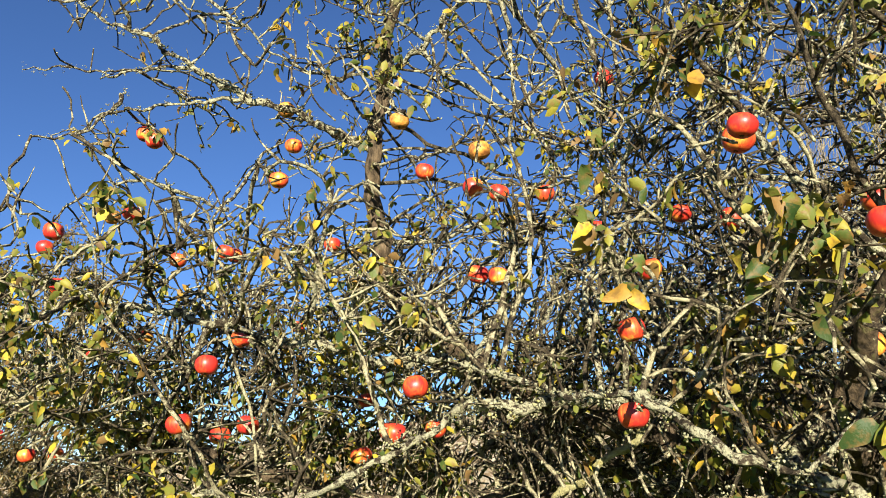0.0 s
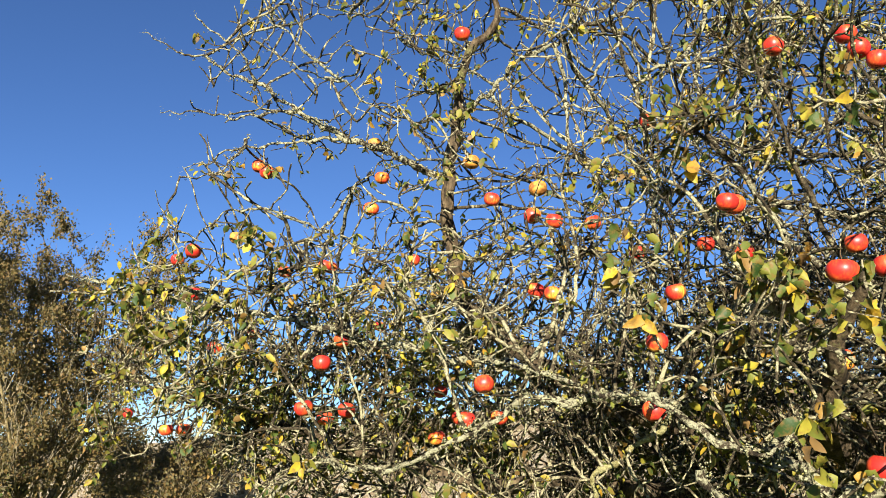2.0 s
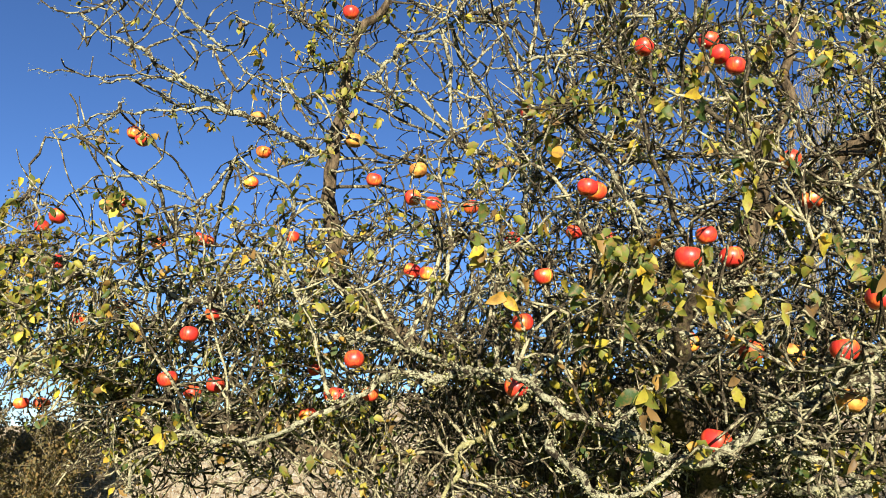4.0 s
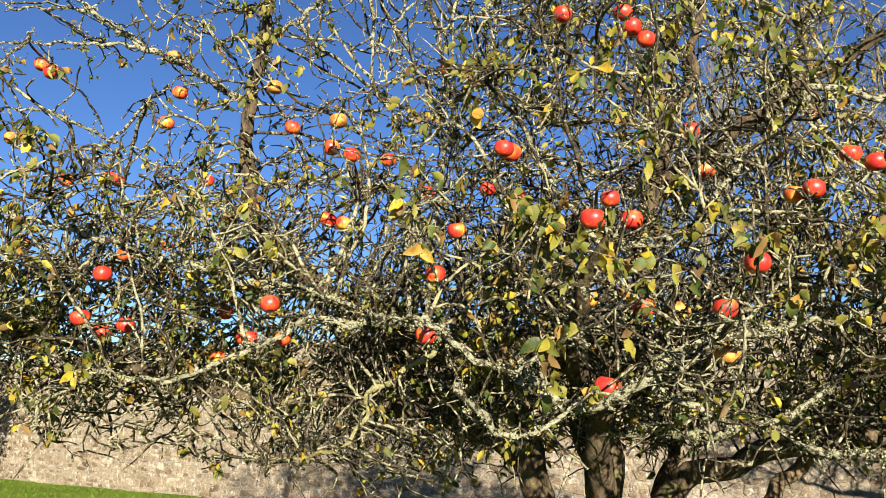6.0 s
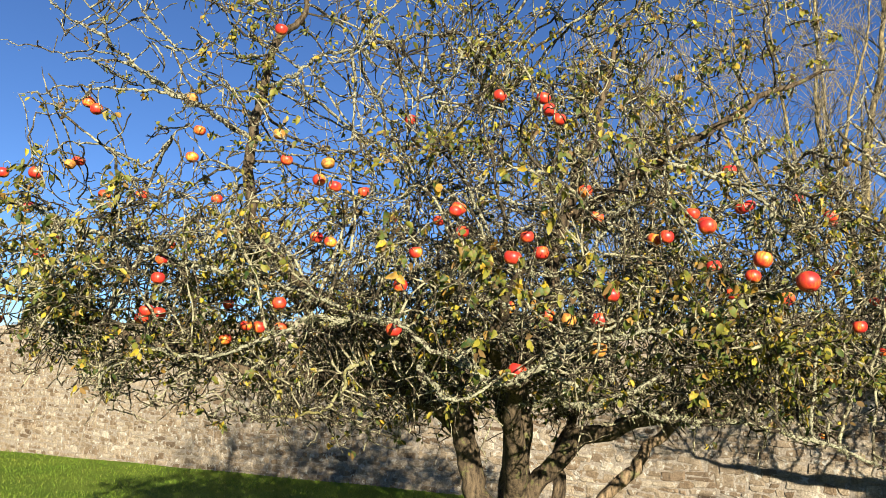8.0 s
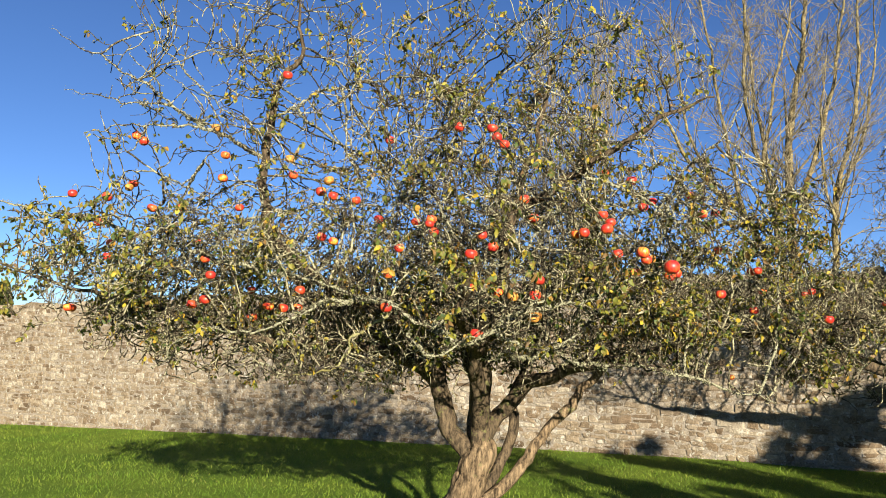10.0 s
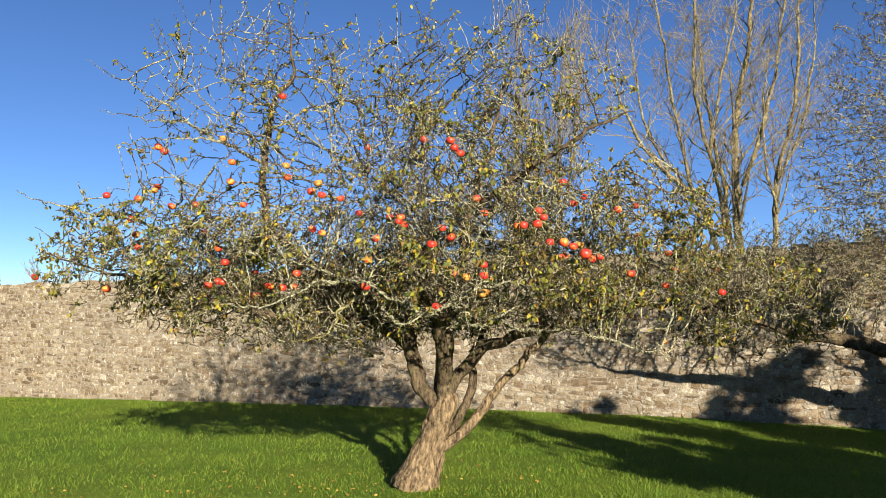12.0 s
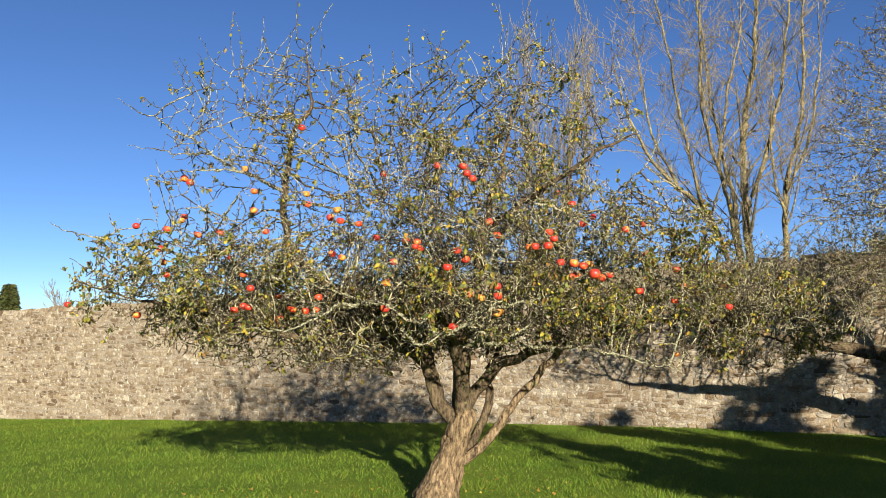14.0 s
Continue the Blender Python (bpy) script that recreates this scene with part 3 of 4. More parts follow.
def crown_points(masses, rng, low, origin=TREE):
    res = []
    for u, v, z, ru, rv, rz, n in masses:
        d = unit(rng.normal(size=(n, 3)))
        r = rng.random(n) ** 0.45 * (1 + 0.10 * rng.normal(size=n))
        res.append(np.array([u, v, z]) + d * r[:, None] * np.array([ru, rv, rz]))
    p = np.concatenate(res)
    thick = np.array([noise.noise(Vector(q) * 2.6) for q in p])
    p = p[thick + rng.normal(0, 0.10, len(p)) > -0.12]
    hollow = ((p[:, 0] - 0.3) / 0.65) ** 2 + ((p[:, 1] + 0.3) / 0.6) ** 2 + ((p[:, 2] - 1.2) / 0.33) ** 2 < 1
    return local(p[(p[:, 2] > low) & ~hollow], origin)


# apples: place, diameter, state
APPLE_PLACES = []


def hang(x, y, z, size=0.072, state="red"):
    APPLE_PLACES.append((x, y, z, size, state))


hang(-1.237, 2.527, 2.337, 0.065, "red")
hang(-1.112, 2.820, 2.491, 0.063, "red")
hang(-0.995, 3.000, 2.361, 0.066, "red")
hang(-1.293, 2.708, 2.197, 0.064, "yellow")
hang(-1.238, 2.862, 1.991, 0.063, "red")
hang(-0.615, 2.566, 1.988, 0.066, "red")
hang(-0.581, 2.118, 1.847, 0.058, "red")
hang(-0.599, 1.990, 1.693, 0.060, "red")
hang(-0.603, 2.651, 1.723, 0.070, "red")
hang(-0.004, 2.532, 1.699, 0.064, "yellow")
hang(-0.606, 3.004, 2.980, 0.068, "rotten")
hang(-0.532, 2.826, 2.748, 0.065, "red")
hang(-0.542, 2.653, 2.549, 0.064, "yellow")
hang(-0.406, 3.006, 2.415, 0.063, "yellow")
hang(-0.115, 2.499, 2.693, 0.064, "rotten")
hang(-0.048, 2.912, 2.672, 0.072, "red")
hang(0.143, 2.435, 2.557, 0.071, "rotten")
hang(0.129, 2.687, 2.525, 0.071, "red")
hang(0.216, 2.681, 2.500, 0.071, "yellow")
hang(0.367, 2.602, 2.469, 0.064, "yellow")
hang(-0.164, 2.538, 3.284, 0.065, "red")
hang(0.924, 2.032, 2.914, 0.069, "red")
hang(1.151, 1.929, 2.844, 0.070, "red")
hang(0.622, 2.753, 2.967, 0.071, "red")
hang(0.543, 1.321, 2.136, 0.05, "red")
hang(0.733, 2.334, 2.307, 0.063, "red")
hang(1.304, 1.804, 2.423, 0.069, "red")
hang(1.401, 1.874, 2.321, 0.069, "yellow")
hang(0.831, 1.445, 2.002, 0.072, "red")
hang(1.040, 1.846, 2.178, 0.064, "red")
hang(0.590, 2.190, 2.103, 0.067, "yellow")
hang(0.194, 2.438, 2.147, 0.063, "yellow")
hang(1.285, 1.561, 1.797, 0.072, "red")
hang(0.899, 1.502, 1.549, 0.074, "yellow")
hang(1.754, 1.604, 2.331, 0.068, "yellow")
hang(1.729, 1.460, 2.259, 0.065, "yellow")
hang(1.632, 1.723, 2.214, 0.072, "red")
hang(1.642, 1.635, 2.213, 0.068, "red")
hang(1.646, 0.949, 2.016, 0.070, "yellow")
hang(1.761, 0.846, 1.933, 0.082, "red")
hang(1.813, 1.518, 2.077, 0.068, "red")
hang(2.026, 1.667, 1.992, 0.067, "yellow")
hang(2.377, 1.743, 2.008, 0.069, "yellow")
hang(1.097, 1.080, 1.841, 0.060, "yellow")
hang(1.285, 1.566, 1.663, 0.064, "rotten")
hang(-2.150, 3.970, 1.760, 0.065, "red")
hang(-1.481, 3.194, 1.652, 0.071, "red")
hang(2.723, 2.102, 2.632, 0.062, "red")
hang(2.346, 1.408, 2.355, 0.063, "red")
hang(4.696, 2.291, 1.951, 0.069, "red")
hang(3.383, 1.497, 1.744, 0.065, "red")
hang(4.120, 2.545, 2.011, 0.068, "red")
hang(2.925, 2.053, 2.236, 0.067, "red")
hang(3.368, 2.252, 2.125, 0.066, "yellow")
hang(1.136, 1.798, 1.816, 0.073, "red")
hang(-1.125, 2.905, 2.840, 0.066, "yellow")
hang(-1.075, 2.875, 2.800, 0.068, "red")
hang(-1.128, 2.700, 2.440, 0.055, "rotten")
hang(-1.507, 2.990, 2.415, 0.062, "yellow")
hang(-0.802, 2.961, 2.378, 0.064, "yellow")
hang(-0.685, 3.817, 2.241, 0.062, "yellow")
hang(-0.277, 3.021, 1.631, 0.066, "yellow")
hang(-0.169, 2.799, 1.708, 0.063, "yellow")
hang(0.544, 2.661, 2.359, 0.064, "red")
hang(0.499, 2.058, 1.915, 0.067, "yellow")
hang(0.611, 1.522, 2.196, 0.063, "red")
hang(1.340, 1.662, 1.677, 0.066, "rotten")
hang(2.006, 1.689, 2.590, 0.069, "red")
hang(2.242, 2.476, 2.832, 0.061, "yellow")
hang(2.435, 2.127, 2.563, 0.061, "red")
hang(2.122, 1.728, 2.430, 0.062, "red")
hang(2.006, 1.503, 2.052, 0.068, "yellow")
hang(1.880, 1.469, 1.959, 0.066, "red")
hang(2.908, 2.057, 2.510, 0.062, "yellow")
hang(2.405, 1.311, 1.849, 0.063, "red")
hang(3.322, 2.069, 1.955, 0.062, "red")
hang(3.139, 1.941, 1.808, 0.065, "yellow")
hang(1.033, 2.029, 1.860, 0.060, "rotten")
hang(1.037, 1.659, 1.838, 0.067, "rotten")
hang(0.949, 1.804, 1.833, 0.069, "yellow")
hang(1.154, 1.593, 1.784, 0.070, "rotten")
hang(1.240, 1.475, 1.658, 0.067, "rotten")
hang(-0.272, 2.914, 1.631, 0.070, "yellow")
hang(-0.169, 3.032, 1.720, 0.060, "yellow")
hang(-0.809, 3.115, 2.406, 0.063, "yellow")
hang(-1.295, 3.516, 2.151, 0.070, "yellow")
hang(0.137, 2.602, 2.193, 0.068, "yellow")
hang(2.213, 1.785, 2.100, 0.064, "rotten")
hang(2.156, 1.478, 1.958, 0.069, "yellow")
hang(2.200, 1.869, 2.462, 0.066, "red")
hang(1.522, 1.122, 2.158, 0.068, "red")
hang(3.121, 1.873, 2.084, 0.063, "red")
hang(4.610, 4.157, 1.274, 0.062, "red")
hang(-0.115, 2.374, 1.683, 0.064, "yellow")
hang(-0.276, 3.109, 1.835, 0.061, "red")
hang(-0.045, 2.121, 1.785, 0.064, "yellow")
hang(0.459, 1.926, 1.697, 0.070, "red")
hang(0.791, 2.083, 2.212, 0.063, "red")
hang(3.756, 2.064, 1.984, 0.060, "red")
hang(-1.469, 2.974, 1.644, 0.060, "red")
hang(1.126, 1.952, 2.908, 0.07, "red")
hang(1.205, 1.930, 2.805, 0.068, "yellow")
hang(1.105, 1.820, 2.105, 0.07, "red")
hang(-0.680, 2.620, 1.690, 0.066, "yellow")


def build_bark(runs, pos, sides, out_twig, out_branch, split, rng):
    for run, r in runs:
        p = smoothed(pos[run], 1 if r[0] > 0.012 else 0)
        p[0] = pos[run[0]]
        target = out_twig
        if r[0] > split:
            target = Mesh()
            out_branch.append((r[0], target))
        tube(target, p, r, sides + (2 if r[0] > 0.008 else 0), 0.12, rng)


def add_twigs(pos, weight, count, rng, twig, length=(0.05, 0.24), up=0.3, thick=(0.0022, 0.0042)):
    """Short crooked shoots with blunt spurs, sprouting from thin wood. Returns the shoot ends."""
    pick = rng.choice(len(pos), count, p=weight / weight.sum())
    k = 5
    total = rng.uniform(*length, count)
    d = unit(rng.normal(size=(count, 3)) + (0, 0, up))
    P = [pos[pick]]
    for _ in range(k - 1):
        d = unit(d + 0.26 * rng.normal(size=(count, 3)) + (0, 0, 0.04))
        P.append(P[-1] + d * (total / (k - 1))[:, None])
    P = np.stack(P, 1)
    r0 = rng.uniform(*thick, count)
    R = r0[:, None] * np.linspace(1, 0.5, k)[None] * rng.uniform(0.6, 1.5, (count, k))
    tubes(twig, P, R)
    at = P[rng.integers(0, count, count), rng.integers(1, k - 1, count)]
    s = unit(rng.normal(size=(count, 3)) + (0, 0, 0.3))
    L = rng.uniform(0.012, 0.045, count)[:, None]
    S = np.stack([at, at + s * L * 0.6, at + s * L], 1)
    tubes(twig, S, np.repeat(np.array([[0.0032, 0.0042, 0.0026]]), count, 0))
    return np.concatenate([P[:, -1], P[:, 2], S[:, -1]])


def add_lichen(out, pos, radius, count, rng, part=1.0):
    heavy = np.clip(radius, 0.0022, 0.016) * (radius < 0.03) * np.where((pos - TREE) @ DEEP < -0.7, 2.5, 1.0)
    pick = rng.choice(len(pos), count, p=heavy / heavy.sum())
    size = part * rng.uniform(0.35, 1.0, count) * (np.minimum(radius[pick], 0.016) * 0.75 + 0.005)
    shift = unit(rng.normal(size=(count, 3))) * (radius[pick] * 0.85)[:, None] + rng.normal(0, 0.0025, (count, 3))
    for g in range(6):
        v = BLOB_V * rng.uniform(0.4, 1.4, (6, 1)) * rng.uniform(0.5, 1.5, (1, 3))
        sel = np.arange(count) % 6 == g
        scattered(out, v, BLOB_F, (pos[pick] + shift)[sel], size[sel], rng, (0, 360))


def add_leaves(out, places, rng, length=(0.02, 0.046), cheap=False):
    places = np.asarray(places)
    for g in range(10):
        w = rng.uniform(0.5, 0.75)
        if cheap:
            v = np.array([(0, 0, 0), (-w / 2, 0.5, 0.12), (0, 1.0, -0.1), (w / 2, 0.5, 0.12)])
            f = np.array([(0, 3, 2, 1)])
        else:
            v, f = leaf_shape(1.0, w, rng.uniform(0.0, 0.45), rng.uniform(-0.1, 0.6))
        sel = np.arange(len(places)) % 10 == g
        scattered(out, v, f, places[sel], rng.uniform(*length, sel.sum()), rng)


def craggy(out, pts, radii, sides, depth):
    """A tube whose bark runs in uneven ridges along it."""
    n = len(pts)
    d = unit(np.gradient(pts, axis=0))
    e1 = unit(np.cross(d, (0.2, 1.0, 0.1)))
    e2 = np.cross(d, e1)
    v = []
    for i in range(n):
        for k in range(sides):
            a = 2 * math.pi * k / sides
            c, s = math.cos(a), math.sin(a)
            ridge = 0.8 * noise.noise(Vector((c * 1.6, s * 1.6, i * 0.22))) + 0.9 - 2.4 * abs(noise.noise(Vector((c * 4.2 + 0.05 * i, s * 4.2, i * 0.10)))) + 0.5 * noise.noise(Vector((c * 9.0, s * 9.0, i * 0.4)))
            r = radii[i] * (1 + depth * ridge)
            v.append(pts[i] + r * (c * e1[i] + s * e2[i]))
    i = np.arange(n - 1)[:, None] * sides
    k = np.arange(sides)[None]
    k2 = (k + 1) % sides
    out.add(np.array(v), np.stack([i + k, i + k2, i + sides + k2, i + sides + k], -1).reshape(-1, 4))


def clear_of_apples(p, near=0.075, along=0.4, wide=0.045):
    """True for places that leave each apple some air and its sunny side free."""
    centres = np.array([a[:3] for a in APPLE_PLACES])
    way = unit(np.array([-0.1, -1.0, 0.12]))        # the open, sunny side of the tree
    ok = np.ones(len(p), bool)
    for c in centres:
        d = p - c
        t = d @ way
        side = np.linalg.norm(d - t[:, None] * way, axis=1)
        ok &= ~((np.linalg.norm(d, axis=1) < near) | ((t > 0) & (t < along) & (side < wide)))
    return ok


def build_apple_tree():
    rng = np.random.default_rng(11)
    tree = thing("apple_tree", TREE, "old leaning apple tree with lichen-covered branches and few yellow autumn leaves", "tree")
    off = tuple(-TREE)
    woods = [TRUNK] + ARM_WOOD + BOUGHS + [GREEN_BOUGH]
    # trunk with a flared, ridged foot
    out = Mesh()
    t = TRUNK.copy()
    foot = np.clip(1 - t[:, 2] / 0.28, 0, 1) ** 2
    craggy(out, t[:, :3], t[:, 3] * 0.94 + 0.05 * foot, 64, 0.19)
    trunk = out.object("trunk", M_TRUNK, tree, "thick leaning brown trunk", origin=TREE)
    arms = []
    for c in ARM_WOOD:
        out = Mesh()
        craggy(out, c[:, :3], c[:, 3], 16, 0.13)
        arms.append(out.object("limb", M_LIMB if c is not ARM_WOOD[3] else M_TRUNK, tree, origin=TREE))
    for c in BOUGHS + [GREEN_BOUGH]:
        out = Mesh()
        fine = np.linspace(0, len(c) - 1, 3 * len(c))
        row = np.stack([np.interp(fine, np.arange(len(c)), c[:, q]) for q in range(4)], -1)
        kink = np.array([noise.noise_vector(Vector(p) * 15.0) * 0.020 + noise.noise_vector(Vector(p) * 55.0) * 0.006 for p in row[:, :3]])
        knob = np.array([1 + 0.55 * noise.noise(Vector(p) * 48.0) for p in row[:, :3]])
        craggy(out, row[:, :3] + kink, row[:, 3] * knob, 9, 0.32)
        bearer = arms[int(np.argmin([((a[:, :3] - c[0, :3]) ** 2).sum(1).min() for a in ARM_WOOD]))]
        if c is GREEN_BOUGH:
            out.object("bough", M_GREENBOUGH, bearer, "yellow-green mossy hanging bough", origin=TREE)
        else:
            out.object("bough", M_BRANCH, bearer, "pale lichen-covered bough", origin=TREE)

    seeds = np.concatenate([c[4:, :3] if c is not TRUNK else c[-2:, :3] for c in woods])
    seed_r = np.concatenate([c[4:, 3] if c is not TRUNK else c[-2:, 3] for c in woods])
    tops = np.array([(x, y, z + s * 0.55 + 0.02) for x, y, z, s, _ in APPLE_PLACES])
    free = crown_points(CROWN, rng, 1.12)
    targets = np.concatenate([free[clear_of_apples(free, 0.09, 0.5, 0.08)], np.repeat(tops, 2, 0)])
    pos, parent = grow(seeds, targets, 0.045, 0.75, 0.05, 70, rng, 0.02, 0.22)
    runs = chains(pos, parent, 0.0034, 2.8)
    twig, branch = Mesh(), []
    build_bark(runs, pos, 4, twig, branch, 0.0085, rng)
    radius = np.zeros(len(pos))
    for run, r in runs:
        radius[run] = np.maximum(radius[run], r)
    radius[:len(seeds)] = np.maximum(radius[:len(seeds)], seed_r)
    grown = np.arange(len(pos)) >= len(seeds)
    thin = np.where(grown & (radius < 0.012), 1.0, np.where(grown, 0.25, 0.12))
    lush = np.array([noise.noise(Vector(q) * 3.3) for q in pos])
    thin = thin * np.clip(0.35 + 2.2 * lush, 0.05, 2.0) * (0.03 + clear_of_apples(pos, 0.12, 0.5, 0.10))
    side = (pos - TREE) @ RIGHT
    thin = thin * np.where((side < -0.8) & (pos[:, 2] > 2.35), 0.4, 1.0) * np.where(side > -0.5, 1.4, 1.0) * np.where(pos[:, 2] > 2.6, 0.7, 1.0) * np.where((pos[:, 2] < 1.7) & (side < 0.3), 0.8, 1.0)
    ends = add_twigs(pos, thin, 14500, rng, twig, (0.05, 0.22), thick=(0.0028, 0.0060), up=0.15)
    # long upright shoots along the top of the crown
    high = np.nonzero(grown & (pos[:, 2] > 2.9))[0]
    count = 150
    start = pos[rng.choice(high, count, p=(pos[high, 2] - 2.7) ** 2 / ((pos[high, 2] - 2.7) ** 2).sum())]
    way = unit(rng.normal(0, 0.35, (count, 3)) + (0, 0, 1))
    span = rng.uniform(0.2, 0.55, count)[:, None]
    P = [start]
    for q in range(5):
        way = unit(way + rng.normal(0, 0.16, (count, 3)))
        P.append(P[-1] + way * span / 5)
    P = np.stack(P, 1)
    tubes(twig, P, np.linspace(0.0042, 0.002, 6)[None] * np.ones((count, 1)), 4)
    shoot_ends = np.concatenate([P[:, -1], P[:, 4], P[:, 3]])
    # stalk shoots that carry the apples
    for q in tops:
        i = ((pos - q) ** 2).sum(1).argmin()
        mid = (pos[i] + q) / 2 + (0, 0, 0.012)
        tube(twig, [pos[i], mid, q], [0.0028, 0.0024, 0.0022], 4)
    for _, one in sorted(branch, key=lambda b: -b[0])[:300]:
        one.object("branch", M_BRANCH, tree, origin=TREE)
    for _, one in sorted(branch, key=lambda b: -b[0])[300:]:
        twig.add(np.concatenate(one.v), one.f[0])
    twig.object("twigs", M_TWIG, tree, "dense tangle of thin crooked twigs", origin=TREE)["kind"] = "stuff"
    lichen = Mesh()
    shoot_r = np.full(len(ends), 0.002)
    add_lichen(lichen, np.concatenate([pos, ends[::3]]), np.concatenate([radius, shoot_r[::3]]), 27000, rng, 0.55)
    crust = np.concatenate([np.repeat(c[:, :3], 4, 0) for c in BOUGHS])
    crust_r = np.concatenate([np.repeat(c[:, 3], 4) for c in BOUGHS])
    add_lichen(lichen, crust + rng.normal(0, 0.010, crust.shape), crust_r, 12000, rng, 0.42)
    lichen.object("lichen", M_LICHEN, tree, "pale grey-green lichen tufts", origin=TREE)["kind"] = "stuff"
    # leaves at shoot ends, single ones on the near side
    leafy = np.array([noise.noise(Vector(q) * 2.1 + Vector((7, 0, 0))) for q in ends])
    out_there = np.linalg.norm((ends - TREE - (0, 0, 2.2)) / (2.2, 1.8, 1.2), axis=1)
    odds = np.clip(0.4 + 1.3 * leafy, 0.06, 1.5) * np.clip(out_there - 0.25, 0.05, 1)
    odds = odds * (0.02 + clear_of_apples(ends, 0.1, 0.5, 0.07)) * np.clip((ends[:, 2] - 1.2) / 0.4, 0.3, 1)
    pick = np.concatenate([np.repeat(ends[rng.choice(len(ends), 7400, replace=False, p=odds / odds.sum())], 4, 0), shoot_ends])
    pick = pick + rng.normal(0, 0.012, pick.shape)
    near = np.argsort((pick - TREE) @ DEEP)
    singles, rest = pick[near[:280]], pick[near[280:]]
    shapes = []
    for k in range(8):
        L = 0.044 - 0.002 * k
        v, f = leaf_shape(L, L * (0.66 + 0.03 * k), 0.15 + 0.06 * k, 0.9 - 0.11 * k, True)
        me = bpy.data.meshes.new("leaf")
        me.from_pydata(v.tolist(), [], f.tolist())
        me.polygons.foreach_set("use_smooth", [True] * len(me.polygons))
        me.materials.append(M_LEAF_ONE)
        shapes.append(me)
    for k, p in enumerate(singles):
        leaf = new("leaf", shapes[k % 8])
        leaf.parent = tree
        leaf.location = Vector(p - TREE)
        leaf.rotation_euler = (radians(-rng.uniform(15, 85)), radians(rng.uniform(-60, 60)), radians(rng.uniform(0, 360)))
    leaves = Mesh()
    add_leaves(leaves, rest, rng)
    leaves.object("leaves", M_LEAF, tree, "sparse curled yellow, green and brown leaves", origin=TREE)["kind"] = "stuff"
    return tree


build_apple_tree()


def apple_mesh(name, dents, seed):
    rng = np.random.default_rng(seed)
    ns, nr = 18, 11
    v, f = [], []
    lobes = rng.uniform(0, 6.28)
    for i in range(nr):
        a = math.pi * i / (nr - 1)
        # a round body with a hollow at the stalk and a shallow one at the eye
        r = 0.5 * math.sin(a) ** 0.85 * (1.0 + 0.06 * math.cos(a))
        z = 0.44 * math.cos(a) - 0.13 * math.exp(-(a / 0.33) ** 2) + 0.07 * math.exp(-((math.pi - a) / 0.3) ** 2)
        for k in range(ns):
            b = 2 * math.pi * k / ns
            w = 1 + 0.025 * math.cos(5 * b + lobes) + 0.02 * math.cos(2 * b) + dents * rng.uniform(-1, 1)
            v.append((r * w * math.cos(b), r * w * math.sin(b), z))
    for i in range(nr - 1):
        for k in range(ns):
            k2 = (k + 1) % ns
            f.append((i * ns + k, (i + 1) * ns + k, (i + 1) * ns + k2, i * ns + k2))
    return v, f


def build_apples():
    rng = np.random.default_rng(3)
    words = {"red": "ripe red apple with orange streaks hanging on the tree",
             "yellow": "yellow apple with a red blush hanging on the tree",
             "rotten": "brown shrivelled rotting apple still hanging on the tree"}
    models = {}
    for k, (state, mat, dents) in enumerate((("red", M_APPLE, 0.0), ("yellow", M_APPLE_YELLOW, 0.0), ("rotten", M_ROTTEN, 0.07))):
        v, f = apple_mesh("apple", dents, k)
        body = mesh_object("apple", v, f, mat)
        tagged(body, words[state], "apple", "apples on the tree")
        out = Mesh()
        tube(out, [(0, 0, 0.27), (0.02, 0.0, 0.42), (0.06, 0.01, 0.62), (0.05, 0.02, 0.85)], [0.022, 0.018, 0.018, 0.028], 5)
        out.object("stem", M_STEM, body, "thin brown stalk")
        out = Mesh()
        for q in range(5):
            b = 2 * math.pi * q / 5
            tube(out, [(0.02 * math.cos(b), 0.02 * math.sin(b), -0.36), (0.06 * math.cos(b), 0.06 * math.sin(b), -0.40), (0.09 * math.cos(b), 0.09 * math.sin(b), -0.39)], [0.02, 0.018, 0.006], 4)
        out.object("calyx", M_STEM, body, "dry brown calyx")
        models[state] = [body, False]
    for x, y, z, s, state in APPLE_PLACES:
        m = pose(x, y, z, rng.uniform(-14, 14), rng.uniform(-14, 14), rng.uniform(0, 360))
        body, used = models[state]
        s *= 1.03
        if used:
            ob = copy_thing(body, m)
        else:
            ob = body
            ob.matrix_basis = m
            models[state][1] = True
        ob.scale = (s, s, s * rng.uniform(0.92, 1.04))


build_apples()


# ---- the garden wall ----
WALL_WAY = np.array([-0.7071, 0.7071])          # along the wall, away from the camera
WALL_FROM = np.array([13.86 + 7.0, -7.0])
WALL_OUT = np.array([-0.7071, -0.7071])         # towards the lawn


def wall_place(s, out=0.0):
    return WALL_FROM + s * WALL_WAY + out * WALL_OUT


def wall_top(s):
    """The top falls with the ground, by about one in thirty."""
    return 2.74 - 0.0345 * (s - 17.2) + 0.02 * math.sin(s * 0.9) + 0.012 * math.sin(s * 2.3)


